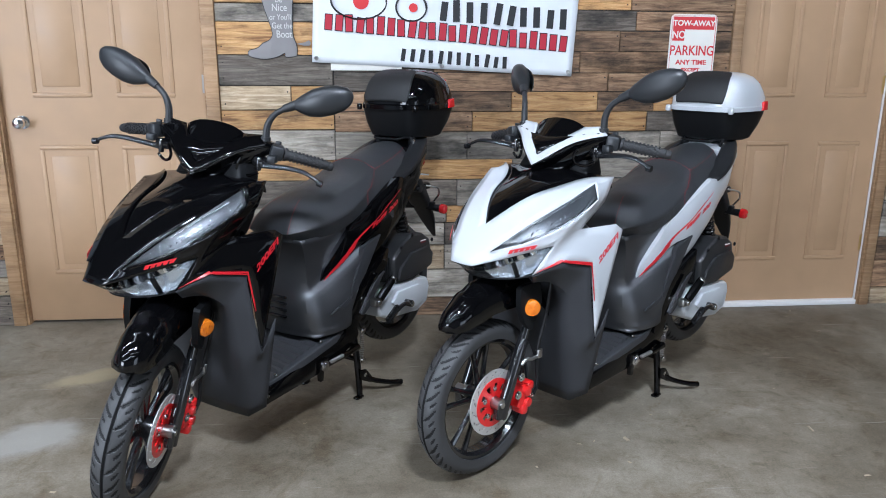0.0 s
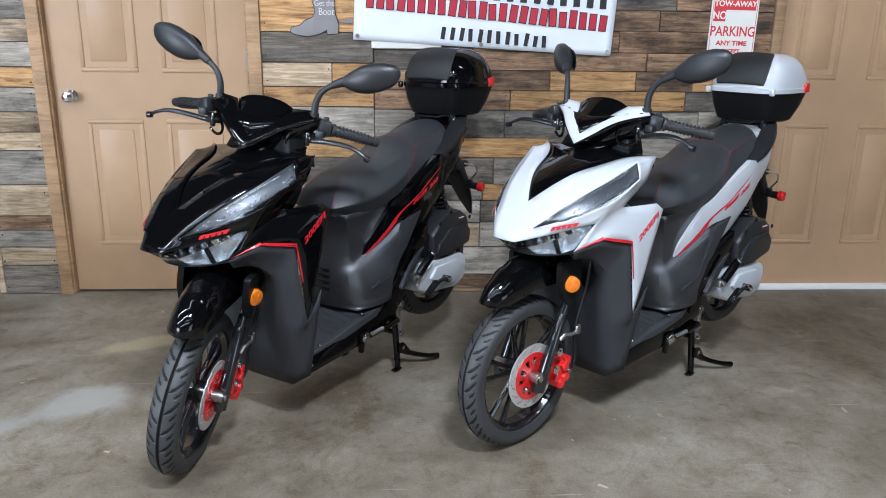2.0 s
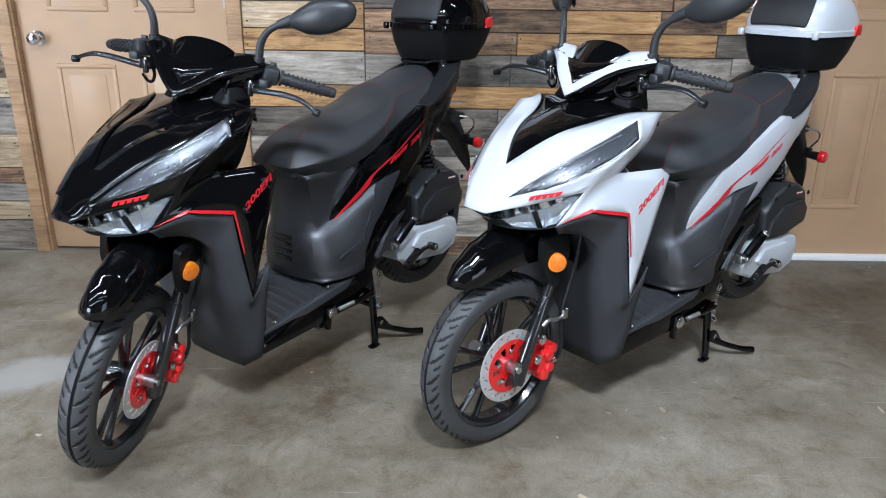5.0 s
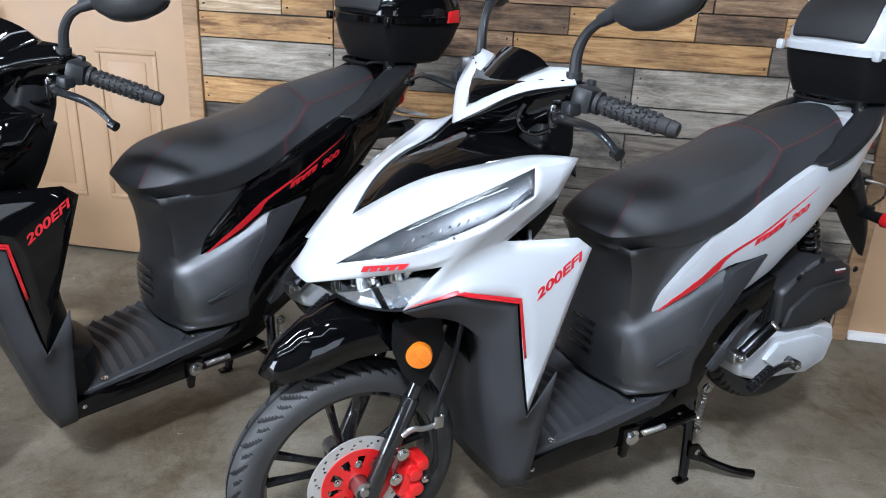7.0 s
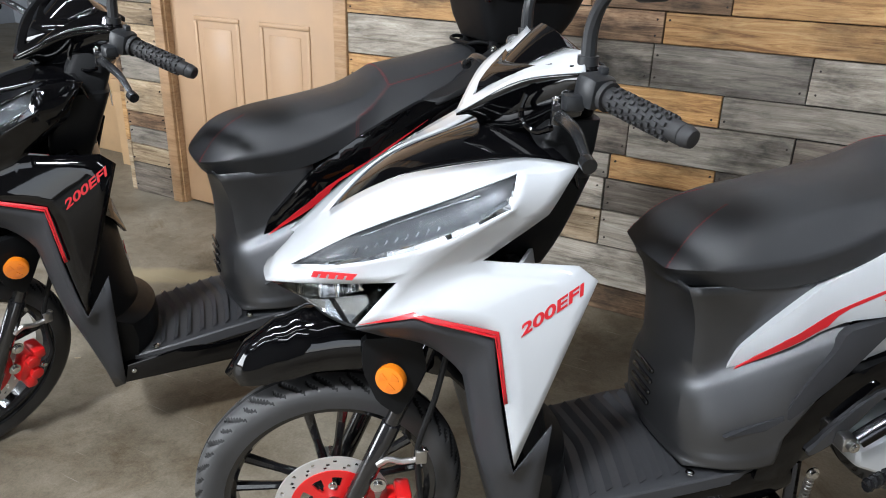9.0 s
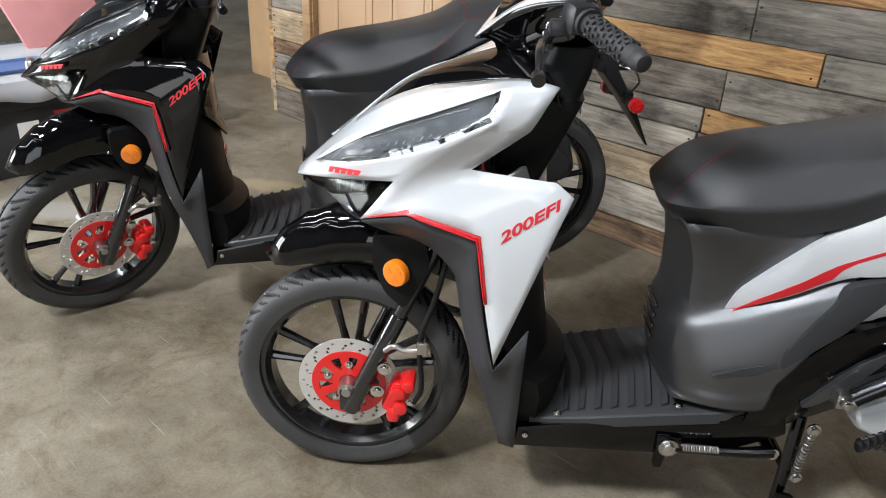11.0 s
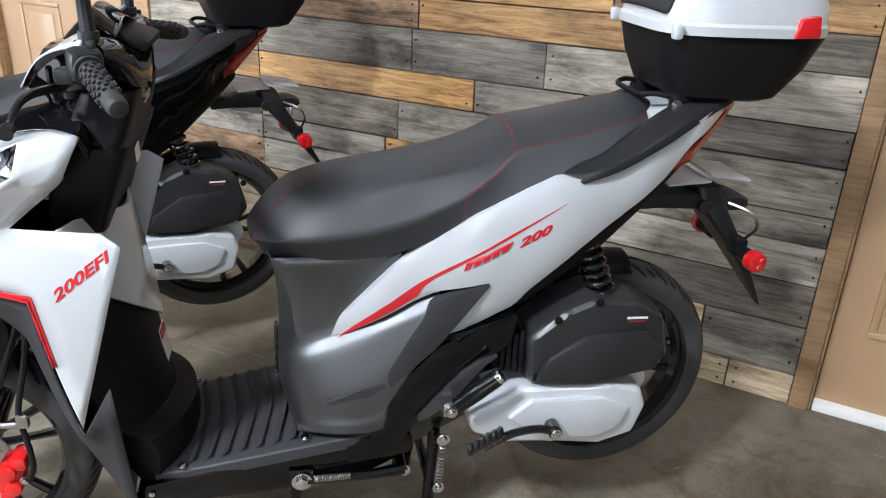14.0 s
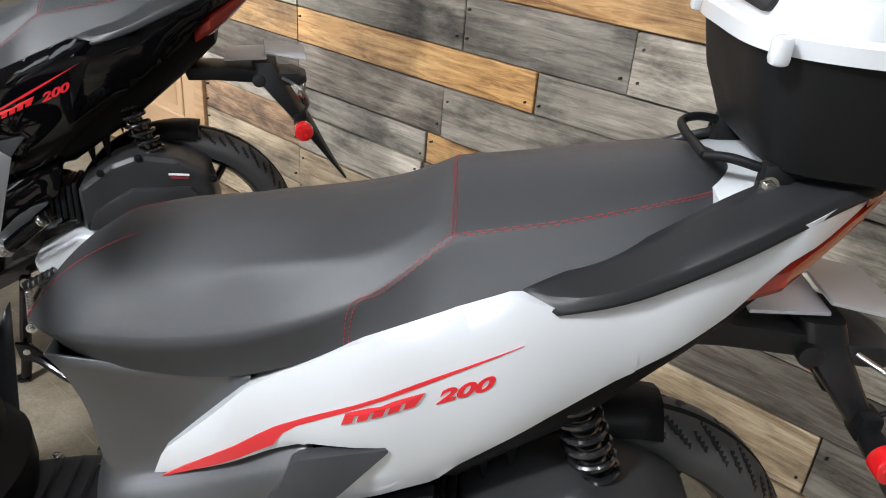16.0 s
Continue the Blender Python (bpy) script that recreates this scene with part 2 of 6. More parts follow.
def panel(outline, depth, side, thick=0.012, lip=0.006, grid=0.03, smooth=3):
    """A curved body panel: a side outline laid on the surface y = side * depth(x, z), with a rolled edge."""
    if smooth > 1:
        pts = []
        k = len(outline)
        for i, p in enumerate(outline):
            a, b = Vector(outline[i - 1]), Vector(outline[(i + 1) % k])
            p = Vector(p)
            pts += [p.lerp(a, min(0.3, 0.008 / max((p - a).length, 1e-4))), p.lerp(b, min(0.3, 0.008 / max((p - b).length, 1e-4)))]
    else:
        pts = [Vector(p) for p in outline]
    bm = bmesh.new()
    face = bm.faces.new([bm.verts.new((p[0], 0, p[1])) for p in pts])
    rim = set(bm.verts)
    bmesh.ops.inset_region(bm, faces=[face], thickness=lip, use_even_offset=True)
    xs = [p[0] for p in pts]
    zs = [p[1] for p in pts]
    for lo, hi, axis in ((min(xs), max(xs), 0), (min(zs), max(zs), 2)):
        c = lo + grid
        while c < hi:
            no, co = [0, 0, 0], [0, 0, 0]
            no[axis], co[axis] = 1, c
            bmesh.ops.bisect_plane(bm, geom=bm.verts[:] + bm.edges[:] + bm.faces[:], plane_co=co, plane_no=no)
            c += grid
    edge = {v for e in bm.edges if e.is_boundary for v in e.verts}
    outer = [e for e in bm.edges if e.is_boundary]
    for v in bm.verts:
        v.co.y = side * (depth(v.co.x, v.co.z) - (lip * 0.6 if v in edge else 0))
    r = bmesh.ops.extrude_edge_only(bm, edges=outer)
    for v in r["geom"]:
        if isinstance(v, bmesh.types.BMVert):
            v.co.y -= side * thick
    return bm


def cage(verts, faces, mirror=True, sharp=(), crisp=0.8):
    """A control mesh for a moulded shell; sharp: pairs of corners whose edge stays crisp."""
    bm = bmesh.new()
    crease = bm.edges.layers.float.new("crease_edge")
    made = {}
    for s in ((1, -1) if mirror else (1,)):
        vs = []
        for i, (x, y, z) in enumerate(verts):
            if s == -1 and abs(y) < 1e-6:
                vs.append(made[i])
            else:
                v = bm.verts.new((x, s * y, z))
                made.setdefault(i, v)
                vs.append(v)
        for f in faces:
            bm.faces.new([vs[i] for i in f] if s == 1 else [vs[i] for i in reversed(f)])
        for a, b in sharp:
            e = bm.edges.get((vs[a], vs[b]))
            if e:
                e[crease] = crisp
    corner = bm.verts.layers.float.new("crease_vert")
    for e in bm.edges:
        if e.is_boundary:
            e[crease] = 1.0
    for v in bm.verts:
        rim = [e.other_vert(v).co - v.co for e in v.link_edges if e.is_boundary]
        if len(rim) == 2 and rim[0].length and rim[1].length and rim[0].angle(-rim[1]) > 0.6:
            v[corner] = 1.0
    return bm


def shell(name, bm, mat, parent, label="", thick=0.004, levels=2):
    ob = part(name, bm, mat, parent, label, 60)
    return solidify(subsurf(ob, levels), thick)


def group(name, m, label, category, set_name=""):
    """A thing made of parts: an empty at its base."""
    ob = new(name)
    ob.matrix_world = m
    ob.empty_display_size = 0.1
    return tagged(ob, label, category, set_name)


def writing(name, body, height, mat, m, parent=None, label="", depth=0.0005, shear=0.0, squeeze=1.0, weight=0.0):
    """Raised lettering in the built-in font, as a mesh, lying in the x-y plane of m, centred."""
    cu = bpy.data.curves.new(name, "FONT")
    cu.body, cu.size, cu.extrude, cu.align_x, cu.align_y, cu.shear, cu.offset = body, height / 0.7, depth, "CENTER", "CENTER", shear, weight
    tmp = bpy.data.objects.new(name, cu)
    me = bpy.data.meshes.new_from_object(tmp)
    bpy.data.objects.remove(tmp)
    bpy.data.curves.remove(cu)
    me.transform(m @ Matrix.Diagonal((squeeze, 1, 1, 1)))
    me.materials.clear()
    me.materials.append(mat)
    ob = new(name, me)
    if parent:
        ob.parent = parent
    if label:
        tagged(ob, label)
    return ob

# ---- scooter ----
AXIS_FOOT = Vector((-0.08, 0, 0))


def steering(degrees):
    """Turn about the raked steering axis; positive swings the near end of the bars backward."""
    axis = Vector((0.40, 0, 0.917)).normalized()
    return Matrix.Translation(AXIS_FOOT) @ Matrix.Rotation(radians(degrees), 4, axis) @ Matrix.Translation(-AXIS_FOOT)


def tyre_mesh(radius, width, n=570):
    """Rounded tyre: dusty tread with long slanting grooves coloured dark, darker walls."""
    prof = []
    for k in range(35):
        a = math.pi * (k / 34 - 0.5) * 1.16
        prof.append((width / 2 * math.sin(a) if abs(a) < math.pi / 2 else math.copysign(width / 2 * (1 - 0.35 * (abs(a) - math.pi / 2)), a), a))
    bm = bmesh.new()
    rings, cuts = [], []
    for y, a in prof:
        depth = 0.036
        r = radius - depth + depth * math.cos(min(abs(a), math.pi / 2)) ** 0.85 - (0.022 * max(0, abs(a) - math.pi / 2) / 0.25)
        ring, row = [], []
        u = abs(a) / (math.pi / 2)
        for q in range(n):
            t = math.tau * q / n
            ph = (t / math.tau * 26 + (0.5 if y > 0 else 0) + 1.2 * u) % 1.0
            cut = 0.0
            if 0.08 < u < 0.70 and ph < 0.07 + 0.13 * math.sin((u - 0.08) / 0.62 * math.pi):
                cut = 0.004 * (1 - 0.9 * u)
            if 0.34 < u < 0.66 and 0.52 < ph < 0.58 + 0.10 * math.sin((u - 0.34) / 0.32 * math.pi):
                cut = 0.0022
            if u < 0.045:
                cut = 0.005
            ring.append(bm.verts.new(((r - cut) * math.cos(t), y, (r - cut) * math.sin(t))))
            row.append(cut > 0)
        rings.append(ring)
        cuts.append(row)
    k = len(rings)
    for i in range(k):
        a, b = rings[i], rings[(i + 1) % k]
        ca, cb = cuts[i], cuts[(i + 1) % k]
        for q in range(n):
            w = (q + 1) % n
            f = bm.faces.new((a[q], a[w], b[w], b[q]))
            # groove faces take darker rubber: free of dust, and the cuts' shade painted in
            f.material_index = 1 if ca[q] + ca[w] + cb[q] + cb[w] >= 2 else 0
    return bm


def tyre(bm, wheel):
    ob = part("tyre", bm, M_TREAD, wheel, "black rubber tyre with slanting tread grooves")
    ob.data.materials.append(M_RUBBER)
    return ob


def rim_mesh(radius, hub=0.036):
    """Cast wheel: a deep rim and a hub."""
    w = 0.034
    ring = lathe([(-w, radius), (-w, radius - 0.012), (-w * 0.55, radius - 0.022), (w * 0.55, radius - 0.022), (w, radius - 0.012), (w, radius), (w * 0.6, radius - 0.008), (-w * 0.6, radius - 0.008)], 72, closed=True)
    bits = [ring, lathe([(-0.045, 0.02), (-0.045, hub * 0.8), (-0.02, hub), (0.02, hub), (0.045, hub * 0.8), (0.045, 0.02)], 28)]
    return join(*bits)


def add_spokes(wheel, radius, hub, twist, place):
    """Five pairs of thin spokes from hub to rim."""
    for k in range(5):
        for s in (-1, 1):
            a0 = math.tau * k / 5 + twist + s * 0.22
            a1 = math.tau * k / 5 + twist + s * 0.19
            p = Vector((hub * 0.7 * math.cos(a0), 0, hub * 0.7 * math.sin(a0)))
            q = Vector(((radius - 0.012) * math.cos(a1), 0, (radius - 0.012) * math.sin(a1)))
            part("spoke", moved(tube([p, p.lerp(q, 0.5), q], [0.012, 0.0085, 0.011], 8, 3, 1.0), place), M_BLACKMETAL, wheel)


def drilled(r0, r1, rings, segs, hole, y, thick):
    """A flat ring with cells cut out where hole(ring, seg) says so."""
    bm = bmesh.new()
    g = [[bm.verts.new(((r0 + (r1 - r0) * i / rings) * math.cos(math.tau * q / segs), y, (r0 + (r1 - r0) * i / rings) * math.sin(math.tau * q / segs))) for q in range(segs)] for i in range(rings + 1)]
    for i in range(rings):
        for q in range(segs):
            if not hole(i, q):
                bm.faces.new((g[i][q], g[i][(q + 1) % segs], g[i + 1][(q + 1) % segs], g[i + 1][q]))
    r = bmesh.ops.extrude_face_region(bm, geom=bm.faces[:])
    bmesh.ops.translate(bm, vec=(0, thick, 0), verts=[v for v in r["geom"] if isinstance(v, bmesh.types.BMVert)])
    return bm


def bolt(p, r=0.007, d=(0, -1, 0), h=0.006):
    p, d = Vector(p), Vector(d)
    return join(cyl(p, p + d * h, r, n=6, bevel=0.001), cyl(p - d * 0.001, p + d * h * 0.3, r * 1.5, n=14))


def bar_row(length, height, lean, slits):
    """A printed name as one plain slanted bar with thin slits, in the x-z plane."""
    w = length / slits
    pts = []
    for i in range(slits):
        x = -length / 2 + i * w
        for dx, u in ((0.0, 0.0), (0.72, 0.0), (0.72, 0.62), (1.0, 0.62)):
            pts.append((x + dx * w + lean * u, u * height))
    pts[-1] = (length / 2 + lean, height)
    pts[-2] = (length / 2 - 0.28 * w, 0.0)
    return prism(pts[:-1] + [pts[-1], (-length / 2 + lean, height)], -0.0006, 0.0006)


SIDE_Y = [(0.74, 0.120), (0.90, 0.153), (1.07, 0.185), (1.2, 0.190), (1.35, 0.176), (1.47, 0.150), (1.57, 0.094)]


def side_depth(x, z):
    return ease(SIDE_Y, x) - 0.9 * abs(z - (0.60 + 0.50 * (x - 0.76))) ** 2


# half of the seat's control net, row by row: hem, side crease, shoulder, top, middle
SEAT_ROWS = [
    [(0.636, 0.078, 0.724), (0.615, 0.092, 0.758), (0.664, 0.078, 0.828), (0.746, 0.046, 0.868), (0.736, 0, 0.868)],
    [(0.702, 0.128, 0.728), (0.680, 0.153, 0.772), (0.742, 0.116, 0.846), (0.800, 0.056, 0.875), (0.800, 0, 0.878)],
    [(0.820, 0.136, 0.724), (0.815, 0.162, 0.784), (0.835, 0.118, 0.858), (0.870, 0.056, 0.885), (0.870, 0, 0.889)],
    [(0.900, 0.140, 0.736), (0.900, 0.162, 0.802), (0.920, 0.117, 0.873), (0.940, 0.056, 0.896), (0.940, 0, 0.900)],
    [(1.000, 0.162, 0.792), (0.995, 0.160, 0.840), (1.010, 0.118, 0.891), (1.020, 0.056, 0.912), (1.020, 0, 0.916)],
    [(1.060, 0.163, 0.826), (1.055, 0.150, 0.877), (1.065, 0.115, 0.908), (1.075, 0.056, 0.931), (1.075, 0, 0.935)],
    [(1.125, 0.163, 0.858), (1.122, 0.119, 0.932), (1.122, 0.085, 0.948), (1.120, 0.045, 0.964), (1.118, 0, 0.968)],
    [(1.250, 0.152, 0.908), (1.250, 0.110, 0.957), (1.250, 0.080, 0.973), (1.250, 0.042, 0.984), (1.250, 0, 0.987)],
    [(1.360, 0.126, 0.950), (1.360, 0.096, 0.986), (1.360, 0.070, 1.001), (1.365, 0.038, 1.011), (1.368, 0, 1.014)],
    [(1.412, 0.088, 0.964), (1.409, 0.070, 0.988), (1.409, 0.052, 1.001), (1.416, 0.028, 1.009), (1.419, 0, 1.011)],
    [(1.434, 0.042, 0.968), (1.432, 0.036, 0.984), (1.431, 0.028, 0.994), (1.434, 0.016, 0.999), (1.436, 0, 1.000)],
]


def seat_net():
    """The seat's skin as a control net: a wedge-shaped front, a flat top and a crease that climbs behind the rider."""
    net = [v for row in SEAT_ROWS for v in row] + [(0.622, 0, 0.722), (0.599, 0, 0.764), (0.650, 0, 0.832), (1.438, 0, 0.968)]
    k = 5 * len(SEAT_ROWS)
    faces = [(5 * i + j, 5 * i + j + 1, 5 * i + j + 6, 5 * i + j + 5) for i in range(len(SEAT_ROWS) - 1) for j in range(4)]
    faces += [(k, 0, 1, k + 1), (k + 1, 1, 2, k + 2), (k + 2, 2, 3, 4), (k - 5, k - 4, k - 3, k - 2, k - 1, k + 3)]
    sharp = [(5 * i + 1, 5 * i + 6) for i in range(len(SEAT_ROWS) - 1)] + [(1, 2), (2, 3), (30, 31), (31, 32), (32, 33), (33, 34), (k + 1, 1)] + [(5 * i + 2, 5 * i + 7) for i in range(2, 6)]
    return cage([(x, -y, z) for x, y, z in net], faces, True, sharp, 0.92)


def skin_of(ob):
    """The smoothed surface of a part, to lay seams and prints on."""
    bpy.context.view_layer.update()
    graph = bpy.context.evaluated_depsgraph_get()
    return BVHTree.FromObject(ob, graph)


def lay_on(ob, skin, s, lift, centre):
    """Presses a thin raised print onto a body panel, seen from side s."""
    for v in ob.data.vertices:
        hit = skin.ray_cast(Vector((v.co.x, s * 0.6, v.co.z)), Vector((0, -s, 0)))[0]
        if hit is not None:
            v.co.y = hit.y + s * lift + (v.co.y - centre)
    return ob


def on_skin(skin, points, lift, steps=5):
    out = []
    for p in curve_points(points, steps):
        co, no, index, dist = skin.find_nearest(p)
        out.append(co + (no if no.z > -0.2 else -no) * lift)
    return out


def nose_up(rows):
    return [(x, y, z + 0.010) for x, y, z in rows]


def scooter(m, steer, folded, paint, accent, label, case_label):
    top = group("scooter", m, label, "scooter", "scooters parked side by side")
    turn = steering(steer)
    R = 0.268

    # front wheel
    hub = turn @ Matrix.Translation((0, 0, R))
    wheel = part("front_wheel", moved(rim_mesh(R - 0.058), hub), M_BLACKMETAL, top, "black five-spoke cast alloy wheel")
    add_spokes(wheel, R - 0.058, 0.036, 0.35, hub)
    tyre(moved(tyre_mesh(R, 0.092), hub), wheel)
    part("brake_disc", moved(drilled(0.079, 0.114, 5, 90, lambda i, q: (i == 1 and q % 6 == 0) or (i == 3 and q % 6 == 3) or (i == 2 and q % 6 == 5), -0.064, 0.004), hub), M_DISC, wheel, "drilled steel brake disc")
    part("disc_carrier", moved(drilled(0.022, 0.084, 8, 80, lambda i, q: i in (2, 3, 4, 5) and q % 8 in (0, 1, 2, 3) and not (i == 2 and q % 8 not in (1, 2)), -0.066, 0.006), hub), M_RED, wheel, "red painted disc carrier")
    part("axle", moved(join(cyl((0, -0.105, 0), (0, 0.105, 0), 0.010), cyl((0, -0.098, 0), (0, -0.06, 0), 0.02), cyl((0, 0.06, 0), (0, 0.098, 0), 0.02)), hub), M_STEEL, wheel)
    for k in range(5):
        part("disc_bolt", moved(bolt((0.05 * math.cos(0.3 + math.tau * k / 5), -0.066, 0.05 * math.sin(0.3 + math.tau * k / 5)), 0.006), hub), M_CHROME, wheel)
    for s in (-1, 1):
        y = s * 0.088
        leg = part("fork_leg", moved(join(cyl((0.005, y, 0.215), (0.115, y, 0.47), 0.021, 0.019, bevel=0.004), cyl((0.11, y, 0.46), (0.185, y, 0.63), 0.015), rbox(0.05, 0.03, 0.06, 0.008, Matrix.Translation((0.008, y, 0.245)))), turn), M_BLACKMETAL, top, "black front fork leg")
        amber = part("reflector", moved(join(cyl((0.112, s * 0.118, 0.588), (0.104, s * 0.133, 0.588), 0.029, 0.027, 28, 0.003)), turn), M_ORANGE, top, "round orange side reflector")
        face = Matrix.Translation((0.1038, s * 0.1334, 0.588)) @ Vector((-0.47, s * 0.88, 0)).to_track_quat("Y", "Z").to_matrix().to_4x4()
        for a in (20, 140, 260):
            part("facet", moved(prism([(0.002, 0.003), (0.019, 0.003), (0.014, 0.015), (0.006, 0.018)], -0.0005, 0.0012, 0.0004), turn @ face @ Matrix.Rotation(radians(a), 4, "Y")), M_AMBER, amber)
        part("reflector_bracket", moved(panel([(0.06, 0.665), (0.16, 0.665), (0.175, 0.60), (0.15, 0.545), (0.125, 0.50), (0.085, 0.535), (0.06, 0.60)], lambda x, z: 0.118, s, 0.02, 0.004), turn), M_MATTE, top)
    part("brake_caliper", moved(join(rbox(0.05, 0.05, 0.085, 0.012, Matrix.Translation((0.112, -0.082, 0.262)) @ pose(0, 0, 0, 0, 20, 0)), rbox(0.032, 0.06, 0.03, 0.008, Matrix.Translation((0.135, -0.085, 0.30))), rbox(0.03, 0.055, 0.036, 0.01, Matrix.Translation((0.105, -0.09, 0.222))), cyl((0.115, -0.12, 0.285), (0.115, -0.07, 0.285), 0.016, bevel=0.003), cyl((0.12, -0.12, 0.245), (0.12, -0.07, 0.245), 0.016, bevel=0.003)), turn), M_RED, top, "red brake caliper")
    for px, pz, pr in ((0.085, 0.345, 0.010), (0.07, 0.285, 0.010), (0.142, 0.262, 0.006)):
        part("caliper_bolt", moved(bolt((px, -0.110, pz), pr, (0, -1, 0), 0.008), turn), M_CHROME, top)
    part("brake_hose", moved(tube([(0.15, -0.11, 0.26), (0.165, -0.115, 0.30), (0.162, -0.112, 0.36), (0.16, -0.115, 0.43), (0.19, -0.12, 0.54), (0.215, -0.12, 0.66)], 0.006, 8), turn), M_RUBBER, top)
    part("hose_clamp", moved(join(tube([(0.085, -0.108, 0.39), (0.105, -0.113, 0.405), (0.13, -0.116, 0.40), (0.16, -0.118, 0.405), (0.175, -0.118, 0.425)], 0.006, 8), rbox(0.022, 0.016, 0.03, 0.003, Matrix.Translation((0.165, -0.117, 0.41)))), turn), M_STEEL, top)
    # mudguard: a hooped strip over the tyre, with a pointed nose
    rows = []
    hood = [(-0.188, 0.552, 0.016, 0.008), (-0.172, 0.580, 0.044, 0.036), (-0.138, 0.622, 0.060, 0.070), (-0.085, 0.656, 0.070, 0.090), (-0.025, 0.678, 0.074, 0.096), (0.05, 0.690, 0.080, 0.104), (0.12, 0.686, 0.084, 0.10), (0.20, 0.66, 0.084, 0.10), (0.27, 0.60, 0.08, 0.10)]
    for k in range(25):
        u = -0.188 + 0.458 * k / 24
        zr, w, drop = (ease([(h[0], h[j]) for h in hood], u) for j in (1, 2, 3))
        rows.append([(u + 0.012 * abs(v) ** 2, w * math.copysign(abs(v) ** 0.8, v), zr - drop * abs(v) ** 2.2) for v in [(q / 8 - 0.5) * 2 for q in range(9)]])
    bm = bmesh.new()
    g = [[bm.verts.new(p) for p in row] for row in rows]
    for a, b in zip(g, g[1:]):
        for q in range(8):
            bm.faces.new((a[q], a[q + 1], b[q + 1], b[q]))
    solidify(part("front_mudguard", moved(bm, turn), M_BLACK, top, "glossy black front mudguard", 40), 0.004)

    # nose and shields
    nose = nose_up([(-0.107, 0, 0.746), (0.012, 0, 0.852), (-0.056, -0.08, 0.788), (-0.099, -0.045, 0.745), (0.075, -0.05, 0.908), (0.05, -0.142, 0.868), (0.15, -0.085, 0.948), (0.16, -0.188, 0.920), (0.24, -0.115, 0.962), (0.23, -0.207, 0.954), (0.318, -0.160, 0.992), (0.286, -0.222, 0.981), (0.378, -0.233, 0.992), (0.06, -0.190, 0.826), (0.19, -0.238, 0.883), (0.275, -0.246, 0.93), (-0.014, -0.130, 0.771), (0.11, -0.205, 0.803), (0.244, -0.208, 0.834), (0.340, -0.229, 0.915), (0.045, -0.172, 0.712), (0.135, -0.218, 0.747), (0.265, -0.240, 0.718), (0.285, -0.245, 0.575), (0.31, -0.240, 0.455), (0.42, -0.252, 0.81), (0.39, -0.244, 0.833)])
    part_faces = [(0, 3, 2, 1), (1, 2, 5, 4), (4, 5, 7, 6), (6, 7, 9, 8), (8, 9, 11, 10), (10, 11, 12), (3, 16, 13, 2), (16, 17, 14, 13), (17, 18, 19, 14), (14, 19, 15), (15, 19, 12, 11), (17, 20, 21, 18), (18, 21, 22, 26), (26, 22, 23, 25), (25, 23, 24)]
    nose_skin = skin_of(shell("nose_panel", cage(nose, part_faces, True, [(16, 17), (17, 14), (14, 19), (17, 18), (3, 16), (2, 5), (5, 7), (7, 9), (9, 11), (2, 13), (13, 14), (14, 15), (15, 11)]), paint, top, "glossy painted nose and leg shield panel", 0.004))
    visor = nose_up([(0.012, 0, 0.852), (0.075, -0.05, 0.906), (0.15, -0.085, 0.947), (0.24, -0.115, 0.961), (0.318, -0.160, 0.991), (0.09, 0, 0.918), (0.152, 0, 0.966), (0.24, 0, 1.006), (0.345, 0, 1.016), (0.350, -0.10, 1.004), (0.366, 0, 0.985), (0.368, -0.10, 0.972), (0.374, -0.228, 0.990), (0.368, -0.155, 1.000), (0.384, -0.155, 0.966), (0.386, -0.222, 0.955)])
    shell("visor_panel", cage([(x, y, z - 0.003) for x, y, z in visor], [(0, 1, 5), (5, 1, 2, 6), (6, 2, 3, 7), (7, 3, 4, 9), (7, 9, 8), (9, 4, 12, 13), (8, 9, 11, 10), (9, 13, 14, 11), (13, 12, 15, 14)], True, [(0, 5), (5, 6), (8, 9), (9, 13), (13, 12)], 0.85), M_BLACK, top, "glossy black centre visor panel", 0.003)
    for s in (-1, 1):
        eye = nose_up([(-0.054, 0.08, 0.788), (0.05, 0.142, 0.868), (0.16, 0.188, 0.920), (0.23, 0.207, 0.954), (0.286, 0.222, 0.981), (0.06, 0.190, 0.826), (0.19, 0.238, 0.883), (0.275, 0.246, 0.93)])
        f = [(0, 5, 1), (1, 5, 6, 2), (2, 6, 7, 3), (3, 7, 4)]
        lamp = shell("running_light", cage([(x + 0.006, s * (y - 0.007), z) for x, y, z in eye], f, False), M_HOUSING, top, "slanted smoked running light with clear lens", 0.003)
        shell("lens", cage([(x, s * (y + 0.001), z) for x, y, z in eye], f, False), M_GLASS, lamp, "clear plastic lens", 0.002, 1).visible_shadow = False
        low, high = [Vector(eye[k]) for k in (5, 6, 7)], [Vector(eye[k]) for k in (1, 2, 3)]
        inset = [low[0].lerp(Vector(eye[0]), 0.55)] + [h.lerp(w, 0.2) for h, w in zip(high, low)] + [w.lerp(h, 0.2) for h, w in zip(high, low)] + [high[2].lerp(Vector(eye[4]), 0.45)]
        part("reflector", cage([(x + 0.004, s * (y - 0.004), z) for x, y, z in inset], [(0, 4, 1), (1, 4, 5, 2), (2, 5, 6, 3), (3, 6, 7)], False), M_RUNLAMP, lamp, "silvery running light reflector")
        a, b, c = Vector((0.045, s * 0.163, 0.836)), Vector((0.19, s * 0.223, 0.896)), Vector((0.27, s * 0.233, 0.946))
